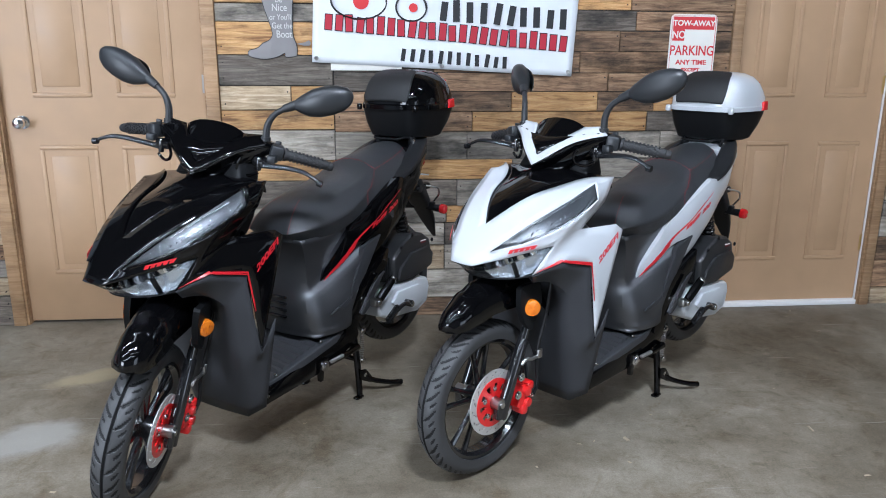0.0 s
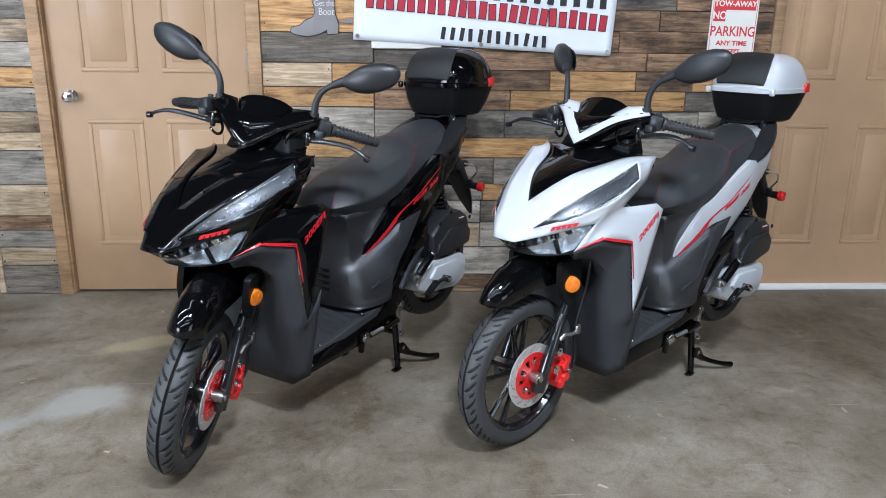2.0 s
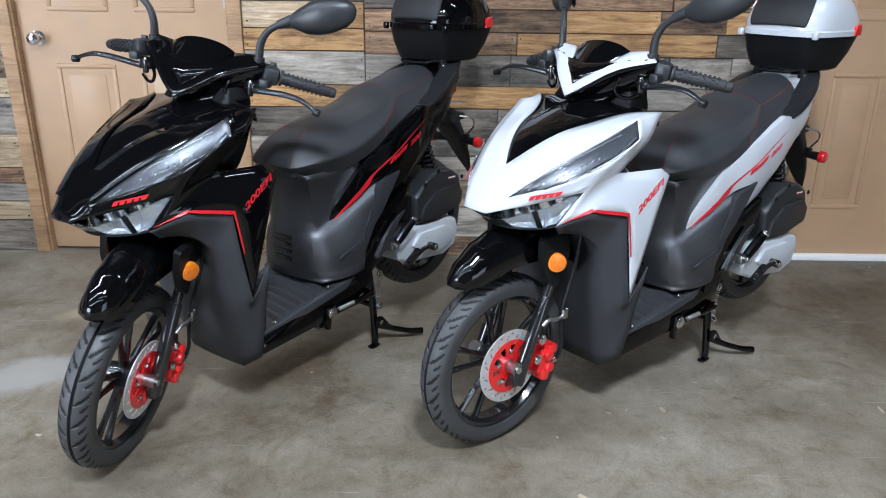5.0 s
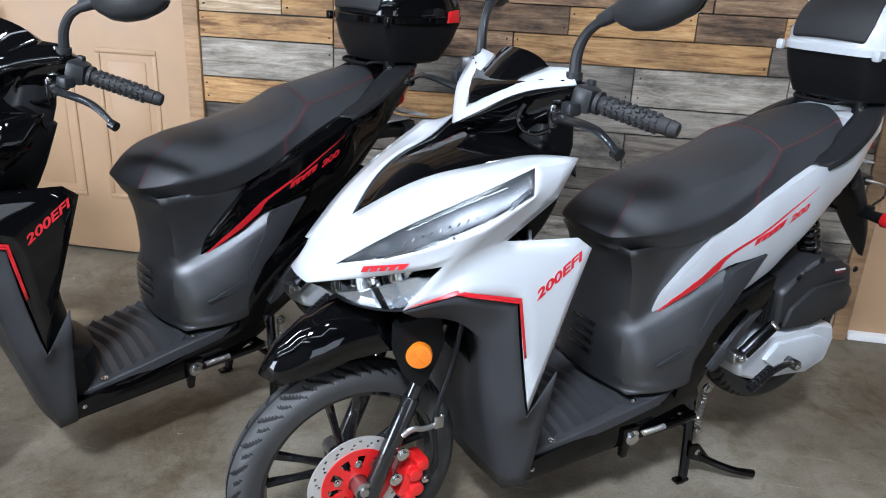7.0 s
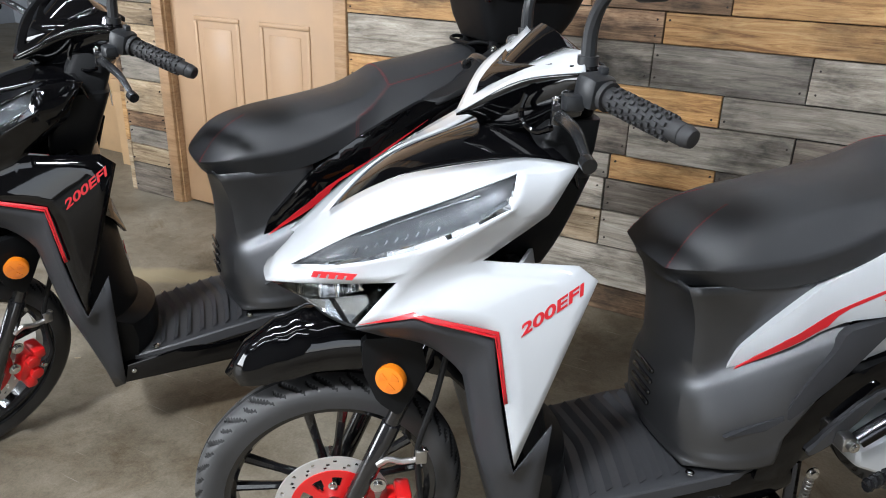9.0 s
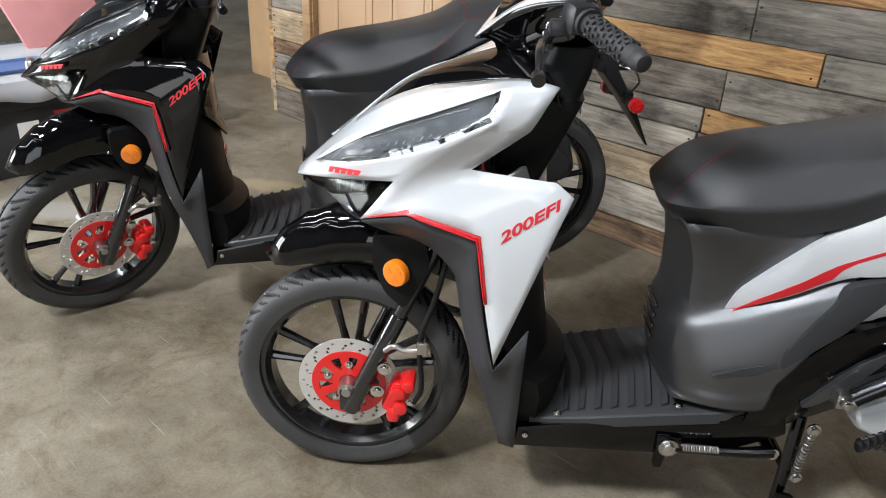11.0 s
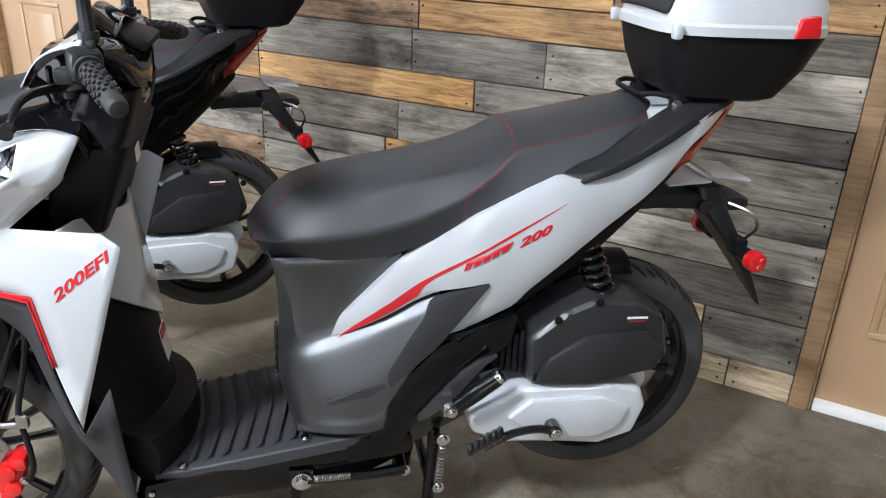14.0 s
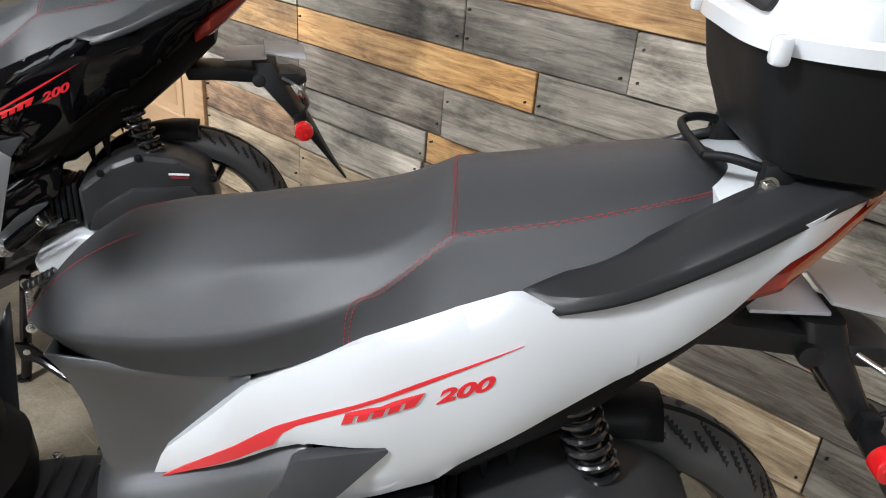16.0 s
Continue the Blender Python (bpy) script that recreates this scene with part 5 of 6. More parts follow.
for _turn, _seed in ((12, 0.0), (-28, 4.0), (70, 9.0)):
    _mp = nd(M_FLOOR, "ShaderNodeMapping", Location=(_seed, _seed, 0), Rotation=(0, 0, radians(_turn)), Scale=(1.6, 46.0, 1.0))
    link(M_FLOOR, _v, _mp.inputs["Vector"])
    _sc = nd(M_FLOOR, "ShaderNodeTexNoise", Scale=2.0, Detail=3.0, Roughness=0.5, Distortion=0.4)
    link(M_FLOOR, _mp.outputs["Vector"], _sc.inputs["Vector"])
    _col = blend("MIX", _col, (0.36, 0.34, 0.30, 1.0), ramp(M_FLOOR, _sc.outputs["Fac"], [(0.0, (0.0,)), (0.70, (0.0,)), (0.76, (0.55,))]))
link(M_FLOOR, _col, _p.inputs["Base Color"])
link(M_FLOOR, ramp(M_FLOOR, _mid.outputs["Fac"], [(0.3, (0.40,)), (0.7, (0.65,))]), _p.inputs["Roughness"])
_p.inputs["Specular IOR Level"].default_value = 0.35
bump(M_FLOOR, _fine.outputs["Fac"], 0.25, 0.003)


def wood(name, dark, mid, light, rough=0.75, streak=1.0):
    """Old sawn board: long grain, blotches and a little tone change from board to board."""
    m = material(name, mid, rough)
    p = m.node_tree.nodes["Principled BSDF"]
    info = m.node_tree.nodes.new("ShaderNodeObjectInfo")
    tc = m.node_tree.nodes.new("ShaderNodeTexCoord")
    sh = nd(m, "ShaderNodeVectorMath")
    sh.operation = "MULTIPLY_ADD"
    link(m, info.outputs["Random"], sh.inputs[0])
    sh.inputs[1].default_value = (7.0, 3.0, 11.0)
    link(m, tc.outputs["Object"], sh.inputs[2])
    mp = nd(m, "ShaderNodeMapping", Scale=(1.5, 10.0, 17.0))
    mp2 = nd(m, "ShaderNodeMapping", Scale=(2.2, 5.0, 5.0))
    link(m, sh.outputs["Vector"], mp.inputs["Vector"])
    link(m, sh.outputs["Vector"], mp2.inputs["Vector"])
    grain = nd(m, "ShaderNodeTexNoise", Scale=3.0, Detail=10.0, Roughness=0.72, Distortion=0.9)
    blot = nd(m, "ShaderNodeTexNoise", Scale=1.3, Detail=6.0, Roughness=0.68)
    mp3 = nd(m, "ShaderNodeMapping", Scale=(2.0, 10.0, 90.0))
    link(m, sh.outputs["Vector"], mp3.inputs["Vector"])
    lines = nd(m, "ShaderNodeTexNoise", Scale=2.0, Detail=6.0, Roughness=0.6, Distortion=1.2)
    link(m, mp.outputs["Vector"], grain.inputs["Vector"])
    link(m, mp2.outputs["Vector"], blot.inputs["Vector"])
    link(m, mp3.outputs["Vector"], lines.inputs["Vector"])
    c = ramp(m, grain.outputs["Fac"], [(0.36, dark), (0.5, mid), (0.64, light)])
    k = ramp(m, blot.outputs["Fac"], [(0.32, (0.16,)), (0.42, (0.52,)), (0.50, (0.86,)), (0.60, (1.02,)), (0.74, (1.3,))])
    fine = ramp(m, lines.outputs["Fac"], [(0.34, (0.72,)), (0.48, (1.0,)), (0.7, (1.1,))])
    mx = m.node_tree.nodes.new("ShaderNodeMixRGB")
    mx.blend_type, mx.inputs["Fac"].default_value = "MULTIPLY", streak
    link(m, c, mx.inputs["Color1"])
    link(m, k, mx.inputs["Color2"])
    my = m.node_tree.nodes.new("ShaderNodeMixRGB")
    my.blend_type, my.inputs["Fac"].default_value = "MULTIPLY", 0.32
    link(m, mx.outputs["Color"], my.inputs["Color1"])
    link(m, fine, my.inputs["Color2"])
    mx = my
    hsv = nd(m, "ShaderNodeHueSaturation")
    val = nd(m, "ShaderNodeMapRange")
    val.inputs["To Min"].default_value, val.inputs["To Max"].default_value = 0.70, 1.22
    link(m, info.outputs["Random"], val.inputs["Value"])
    link(m, val.outputs["Result"], hsv.inputs["Value"])
    link(m, mx.outputs["Color"], hsv.inputs["Color"])
    link(m, hsv.outputs["Color"], p.inputs["Base Color"])
    bump(m, grain.outputs["Fac"], 0.5, 0.004)
    return m


WOODS = {
    "g": wood("weathered_grey_board", (0.16, 0.135, 0.105), (0.29, 0.253, 0.207), (0.42, 0.375, 0.315)),
    "d": wood("dark_grey_board", (0.075, 0.058, 0.044), (0.15, 0.123, 0.098), (0.245, 0.21, 0.17)),
    "o": wood("orange_pine_board", (0.22, 0.10, 0.034), (0.51, 0.28, 0.105), (0.67, 0.42, 0.19), 0.65, 0.75),
    "b": wood("brown_board", (0.09, 0.05, 0.027), (0.255, 0.15, 0.082), (0.41, 0.27, 0.16)),
    "w": wood("warm_grey_board", (0.12, 0.10, 0.08), (0.24, 0.21, 0.175), (0.36, 0.32, 0.27), 0.7, 0.8),
    "t": wood("tan_board", (0.22, 0.15, 0.085), (0.42, 0.31, 0.195), (0.58, 0.47, 0.33), 0.7, 0.8),
}
M_DOOR = grained("tan_door_paint", (0.40, 0.254, 0.143), 0.45, 60, 0.08, 0.001, 0.05)
M_TRIM = wood("door_trim", (0.32, 0.185, 0.09), (0.41, 0.25, 0.13), (0.47, 0.30, 0.165), 0.55, 0.4)
M_PLASTER = grained("grey_wall_paint", (0.30, 0.32, 0.35), 0.7, 80, 0.1, 0.001, 0.08)
# paint for surfaces out of view, dark to hold down bounce and reflections
M_CEIL = grained("dark_unseen_paint", (0.07, 0.068, 0.065), 0.8, 60, 0.1, 0.001, 0.05)
M_BANNER = grained("white_vinyl", (0.74, 0.76, 0.78), 0.42, 30, 0.05, 0.002, 0.04)
M_INK = material("black_ink", (0.012, 0.012, 0.014), 0.5)
M_REDINK = material("red_ink", (0.42, 0.012, 0.03), 0.5)
M_SIGN = grained("white_sign_plate", (0.72, 0.70, 0.64), 0.4, 60, 0.05, 0.001, 0.05)
M_SIGNRED = material("sign_red", (0.58, 0.03, 0.035), 0.4)
M_BOOT = grained("grey_sheet_metal", (0.24, 0.225, 0.225), 0.55, 120, 0.1, 0.001, 0.12)
M_PALE = material("pale_print", (0.62, 0.60, 0.58), 0.6)
M_CLOTH = grained("white_sheet", (0.38, 0.39, 0.415), 0.8, 200, 0.2, 0.002, 0.08)
M_BIN = grained("black_carton", (0.02, 0.02, 0.022), 0.6, 90, 0.1, 0.001, 0.3)
M_BLUE = grained("blue_plastic", (0.10, 0.17, 0.36), 0.4, 80, 0.1, 0.001, 0.2)
M_TEAL = grained("dark_blue_box", (0.06, 0.09, 0.12), 0.6, 80, 0.1, 0.001, 0.3)
M_CARD = grained("cardboard", (0.42, 0.27, 0.14), 0.8, 80, 0.2, 0.001, 0.15)
M_PINK = grained("pink_cardboard", (0.62, 0.27, 0.27), 0.7, 80, 0.1, 0.001, 0.1)
M_GOLD = material("gold_foil", (0.42, 0.30, 0.12), 0.3, 0.8)

# ---- room ----
WALL_Y = 3.975
floor = tagged(part("floor", span((-11, -5, -0.12), (7, 9, 0)), M_FLOOR, smooth=False), "worn grey-brown concrete floor with pale stains", "floor", "", "structure")
ceiling = tagged(part("ceiling", span((-11, -5, 4.2), (7, 9, 4.3)), M_CEIL, smooth=False), "plain unseen ceiling, kept dark to cut reflections", "ceiling", "", "structure")
D1 = (-1.505, -0.535)
D2 = (2.205, 3.03)
DOOR_H = 2.2


def wall(name, a, b, mat, label):
    return tagged(part(name, span(a, b), mat, smooth=False), label, "wall", "", "structure")


# plank wall core with two door openings
core = [((-1.87, 0), (D1[0] - 0.03, 4.2)), ((D1[0] - 0.03, DOOR_H + 0.03), (D1[1] + 0.03, 4.2)), ((D1[1] + 0.03, 0), (D2[0] - 0.03, 4.2)), ((D2[0] - 0.03, DOOR_H + 0.03), (D2[1] + 0.03, 4.2)), ((D2[1] + 0.03, 0), (6.9, 4.2))]
wall_north = tagged(part("wall_north", join(*[span((a[0], WALL_Y + 0.02, a[1]), (b[0], WALL_Y + 0.14, b[1])) for a, b in core]), M_INK, smooth=False), "wall clad in mixed reclaimed boards", "wall", "", "structure")
wall("wall_far", (-11, 7.9, 0), (7, 8.05, 4.2), M_PLASTER, "grey painted wall of the rear room")
wall("wall_west", (-9.15, -5, 0), (-9.0, 7.9, 4.2), M_PLASTER, "plain grey painted wall")
# unseen walls, kept dark so the glossy black panels reflect little
wall("wall_east", (6.9, -5, 0), (7.0, 7.9, 4.2), M_CEIL, "plain dark painted wall")
# the right-hand opening is made up to go with the fill lamp
tagged(part("wall_south", join(span((-9, -3.8, 0), (-8.4, -3.65, 4.2)), span((-8.4, -3.8, 3.5), (-4.3, -3.65, 4.2)), span((-4.3, -3.8, 0), (3.2, -3.65, 4.2)), span((3.2, -3.8, 3.0), (6.0, -3.65, 4.2)), span((6.0, -3.8, 0), (6.9, -3.65, 4.2))), M_CEIL, smooth=False), "plain dark wall with an open bay and an added opening for fill light", "wall", "", "structure")


def tube_lamp(x, y):
    t = group("ceiling_light", Matrix.Translation((x, y, 4.2)), "white fluorescent ceiling light", "ceiling light", "ceiling lights")
    part("lamp_body", rbox(1.8, 0.2, 0.08, 0.006, Matrix.Translation((0, 0, -0.045))), M_CEIL, t)
    return t


def panel_lamp(x, y):
    t = group("ceiling_light", Matrix.Translation((x, y, 4.2)), "square white panel ceiling light", "ceiling light", "ceiling lights")
    part("lamp_body", rbox(0.6, 0.6, 0.08, 0.006, Matrix.Translation((0, 0, -0.045))), M_CEIL, t)
    return t


for _x, _y, _w in TUBES:
    tube_lamp(_x, _y)
for _x, _y, _w in PANELS:
    panel_lamp(_x, _y)

LOW = [0.0, 0.10, 0.26, 0.395, 0.515, 0.605, 0.745, 0.85]
HIGH = [1.83, 1.93, 2.03, 2.13, 2.24, 2.36, 2.48, 2.6, 2.72, 2.85, 3.0, 3.15, 3.3, 3.45, 3.6, 3.75, 3.9, 4.05, 4.2]
ROWS_LEFT = LOW + [1.005, 1.105, 1.223, 1.372, 1.528, 1.613, 1.72] + HIGH
ROWS_RIGHT = LOW + [0.993, 1.095, 1.195, 1.29, 1.395, 1.497, 1.595, 1.71] + HIGH


def board(x0, x1, z0, z1, tone, rng):
    """One sawn board, a little uneven, nailed to the wall."""
    t = rng.uniform(0.016, 0.024)
    g = rng.uniform(0.001, 0.003)
    bm = span((x0 + g, WALL_Y + 0.02 - t, z0 + g), (x1 - g, WALL_Y + 0.022, z1 - g), 0.002, 1)
    c = Vector(((x0 + x1) / 2, WALL_Y, (z0 + z1) / 2))
    moved(bm, Matrix.Translation(-c))
    for v in bm.verts:
        v.co.z += rng.uniform(-0.0012, 0.0012)
        v.co.y += rng.uniform(-0.001, 0.001)
    ob = part("board", bm, WOODS[tone], wall_north, "", 30)
    ob.location = c
    return ob


M_NAIL = material("rusty_nail", (0.03, 0.022, 0.018), 0.7, 0.4)


def nails(spots):
    """Dark nail heads near the ends of the boards."""
    bits = [cyl((x, WALL_Y + 0.006, z), (x, WALL_Y - 0.006, z), 0.0035, n=6) for x, z in spots]
    return tagged(part("nails", join(*bits), M_NAIL, wall_north), "dark nail heads in the boards", "", "", "stuff")


# tone and right end of each board, row by row from the floor, between the two doors
ROWS_END = [0.0, 0.16, 0.26, 0.352, 0.432, 0.594, 0.773, 0.865, 0.967, 1.088, 1.187, 1.308, 1.415, 1.53, 1.66] + HIGH
PLAN_END = "dtwbtgttgogtwg"
PLAN_LEFT = ["b", "t", "t", "b", "g", "d", "o", "g", "o", "to", "d", "o", "g", "o"]
PLAN_RIGHT = [
    "b 1.2 t 1.95 t 2.2", "g 1.3 t 1.85 g 2.2", "t 0.66 g 1.4 d 2.2", "g 0.66 d 1.5 g 2.2", "g 0.67 o 1.03 d 1.55 g 2.2",
    "d 0.725 g 1.25 d 1.6 g 2.2", "o 1.015 g 1.7 w 2.2", "g 0.775 w 1.255 g 1.8 g 2.2", "b 0.80 o 1.72 d 2.2", "b 0.55 b 1.0 o 1.45 b 1.75 o 2.2",
    "d 0.62 b 1.5 b 2.2", "d 0.6 b 1.35 b 2.2", "b 0.9 b 1.55 b 2.2", "d 0.9 d 1.63 b 2.2", "t 0.9 o 1.6 b 2.2",
]


SPOTS = []


def lay(x, b, z0, z1, plan, rng):
    for tone, end in plan:
        if x < b - 1e-6:
            board(x, min(end, b), z0, z1, tone, rng)
            if z1 < 1.9:
                for e in (x + 0.02, min(end, b) - 0.02):
                    SPOTS.extend((e + rng.uniform(-0.006, 0.006), z0 + (z1 - z0) * f) for f in (0.25, 0.75) if rng.random() < 0.5)
            x = min(end, b)
    while x < b - 1e-6:
        e = x + rng.uniform(0.4, 0.9)
        if b - e < 0.25:
            e = b
        board(x, e, z0, z1, rng.choice("ggdobbt"), rng)
        x = e


def lay_rows():
    rng = random.Random(5)
    SPOTS.clear()
    for rows, a, b in ((ROWS_END, -1.87, D1[0] - 0.075), (ROWS_LEFT, D1[1] + 0.075, 0.1), (ROWS_RIGHT, 0.1, D2[0] - 0.065), (ROWS_RIGHT, D2[1] + 0.075, 4.4)):
        for i, (z0, z1) in enumerate(zip(rows, rows[1:])):
            plan = []
            if a == 0.1 and i < len(PLAN_RIGHT):
                w = PLAN_RIGHT[i].split()
                plan = [(w[k], float(w[k + 1])) for k in range(0, len(w), 2)]
            elif b == 0.1 and i < len(PLAN_LEFT):
                w = PLAN_LEFT[i]
                plan = [(w, 0.1)] if len(w) == 1 else [(w[0], -0.112), (w[1], 0.1)]
            elif a == -1.87 and i < len(PLAN_END):
                plan = [(PLAN_END[i], b)]
            lay(a, b, z0, z1, plan, rng)


def wall_end():
    """Narrow upright strips that cap the free end of the plank wall."""
    for i, (z0, z1) in enumerate(((0.0, 0.27), (0.27, 0.52), (0.52, 0.98), (0.98, 1.7), (1.7, 2.6), (2.6, 4.2))):
        bm = span((-1.905, WALL_Y + 0.004, z0 + 0.002), (-1.873, WALL_Y + 0.14, z1 - 0.002), 0.002, 1)
        part("board", bm, WOODS["tobttt"[i]], wall_north, "", 30)


def panel_door(name, x0, x1, label, hinge_right, knob):
    """Six-panel door: slab, raised fields, casing, hinges, knob."""
    y = WALL_Y + 0.035
    w = x1 - x0
    door = tagged(part(name, span((x0, y, 0.012), (x1, y + 0.04, DOOR_H), 0.002), M_DOOR, smooth=False), label, "door", "", "structure")
    rows = ((0.265, 0.93), (1.165, 1.80), (1.92, 2.08))
    cols = ((x0 + 0.15 * w, x0 + 0.44 * w), (x0 + 0.56 * w, x0 + 0.85 * w)) if hinge_right else ((x0 + 0.11 * w, x0 + 0.40 * w), (x0 + 0.60 * w, x0 + 0.89 * w))
    for z0, z1 in rows:
        for a, b in cols:
            bits = []
            e = 0.022
            for (ax, az), (bx, bz) in (((a, z0), (b, z0 + e)), ((a, z1 - e), (b, z1)), ((a, z0 + e), (a + e, z1 - e)), ((b - e, z0 + e), (b, z1 - e))):
                bits.append(span((ax, y - 0.006, az), (bx, y + 0.01, bz), 0.0055, 2))
            bits.append(span((a + 0.05, y - 0.0045, z0 + 0.05), (b - 0.05, y + 0.01, z1 - 0.05), 0.009, 2))
            part("panel", join(*bits), M_DOOR, door)
    for zc in (0.36, 1.23, 1.95):
        xh = x1 + 0.004
        part("hinge", join(cyl((xh, y - 0.004, zc - 0.05), (xh, y - 0.004, zc + 0.05), 0.007, n=12), span((xh - 0.016, y - 0.003, zc - 0.045), (xh + 0.012, y + 0.002, zc + 0.045))), M_STEEL if hinge_right else M_GOLD, door, "metal door hinge")
    if knob:
        kx = x0 + 0.085
        part("door_knob", join(lathe([(0.0, 0.033), (-0.006, 0.032), (-0.01, 0.016), (-0.03, 0.014), (-0.036, 0.024), (-0.05, 0.029), (-0.064, 0.026), (-0.07, 0.012)], 28, (kx, y, 1.045))), M_CHROME, door, "round satin chrome door knob")
        part("strike_plate", span((x0 - 0.012, y - 0.002, 0.99), (x0 - 0.003, y + 0.004, 1.03)), M_LABEL, door)
    return door


def casing(x0, x1, wide):
    bits = []
    for a, b in ((x0 - wide, x0 - 0.012), (x1 + 0.012, x1 + wide)):
        bits.append(span((a, WALL_Y - 0.012, 0), (b, WALL_Y + 0.022, DOOR_H + wide), 0.003))
        bits.append(span((b - 0.0, WALL_Y + 0.004, 0), (b + 0.009, WALL_Y + 0.11, DOOR_H + 0.01)) if a < x0 else span((a - 0.009, WALL_Y + 0.004, 0), (a, WALL_Y + 0.11, DOOR_H + 0.01)))
    bits.append(span((x0 - 0.012, WALL_Y - 0.012, DOOR_H + 0.012), (x1 + 0.012, WALL_Y + 0.022, DOOR_H + wide), 0.003))
    return tagged(part("trim", join(*bits), M_TRIM), "tan wooden door casing", "trim", "", "structure")


panel_door("door_1", *D1, "closed tan six-panel door with a satin knob", True, True)
panel_door("door_2", *D2, "closed tan six-panel door with brass hinges", False, False)
casing(*D1, 0.075)
casing(*D2, 0.065)
tagged(part("threshold", span((D2[0], WALL_Y + 0.0, 0.0), (D2[1], WALL_Y + 0.09, 0.028), 0.004), M_LABEL), "white metal door threshold", "threshold", "", "structure")

# light through the gap beside the door, put in as a plain white strip
tagged(part("door_gap_strip", span((D2[1] - 0.002, WALL_Y + 0.02, 0.02), (D2[1] + 0.010, WALL_Y + 0.034, DOOR_H), 0.002), M_LABEL), "white strip painted as the bright light gap along the door edge", "weather strip", "", "structure")

# ---- scooters ----
scooter(pose(0.6374, 2.4068, 0, 0, 0, 39.78), 0.0, -38, M_WHITE, M_WHITE, "white and black motor scooter on its centre stand", "black top case with a white lid")
scooter(pose(-0.4489, 2.2885, 0, 0, 0, 54.66), 30.0, 0, M_BLACK, M_BLACK, "glossy black motor scooter on its centre stand", "black top case with a glossy black lid")

# ---- things on the wall ----
def banner():
    """Hung vinyl banner, slightly slack and tilted; its names and number stand as plain shapes."""
    w, h = 1.305, 0.62
    base = Matrix.Translation((0.0, WALL_Y - 0.012, 1.338)) @ pose(0, 0, 0, 0, 2.9, 0)
    top = group("banner", base, "white vinyl banner with red and black print", "banner")
    nx, nz = 40, 20
    bm = bmesh.new()

    def slack(x, z):
        return -0.004 * math.sin(x * 5.5) * (1 - abs(2 * z / h - 1)) - 0.003 * math.sin(x * 17 + z * 6)

    g = [[bm.verts.new((w * i / nx, slack(w * i / nx, h * k / nz), h * k / nz)) for i in range(nx + 1)] for k in range(nz + 1)]
    for k in range(nz):
        for i in range(nx):
            bm.faces.new((g[k][i], g[k][i + 1], g[k + 1][i + 1], g[k + 1][i]))
    solidify(part("sheet", bm, M_BANNER, top, "white vinyl sheet"), 0.0015)
    rng = random.Random(3)

    def line(name, count, x0, x1, z0, z1, height, mat, back, label, thick):
        for i in range(count):
            u = (i + 0.5) / count
            c = Vector((x0 + (x1 - x0) * u, -0.0085, z0 + (z1 - z0) * u))
            lw = (x1 - x0) / count * thick
            hh = height * rng.uniform(0.85, 1.05)
            bars = [((-lw / 2, 0), (lw / 2, hh))]
            tilt = Matrix.Translation(c) @ pose(0, 0, 0, 0, rng.uniform(-5, 5) + 1.5, 0)
            if back:
                part("print_edge", join(*[span((a[0] - 0.004, 0.001, a[1] - 0.004), (b[0] + 0.004, 0.002, b[1] + 0.004), 0) for a, b in bars]), back, top).matrix_basis = tilt
            part(name, join(*[span((a[0], -0.0004, a[1]), (b[0], 0.0006, b[1]), 0) for a, b in bars]), mat, top).matrix_basis = tilt

    line("print", 24, 0.05, 1.27, 0.160, 0.120, 0.078, M_REDINK, M_INK, "", 0.62)
    line("print", 12, 0.42, 0.98, 0.030, 0.020, 0.062, M_INK, None, "", 0.45)
    line("print", 10, 0.60, 1.27, 0.232, 0.225, 0.10, M_INK, None, "", 0.5)
    # round emblem shapes
    for cx, cz, rx, rz in ((0.22, 0.30, 0.135, 0.085), (0.475, 0.285, 0.075, 0.065)):
        ring = [(cx + rx * math.cos(a), -0.009, cz + rz * math.sin(a)) for a in [math.tau * q / 40 for q in range(41)]]
        part("emblem_ring", tube(ring, 0.008, 6, 1, 0.2), M_INK, top)
        part("emblem_disc", lathe([(-0.0095, 0.001), (-0.0095, rx * 0.28), (-0.008, rx * 0.28), (-0.008, 0.001)], 28, (cx + 0.01, 0, cz)), M_SIGNRED, top)
    for x, z in ((0.02, 0.02), (w - 0.02, 0.02), (0.64, 0.015)):
        part("grommet", lathe([(-0.008, 0.004), (-0.011, 0.006), (-0.011, 0.010), (-0.006, 0.011)], 18, (x, 0, z)), M_STEEL, top)
    return top


banner()


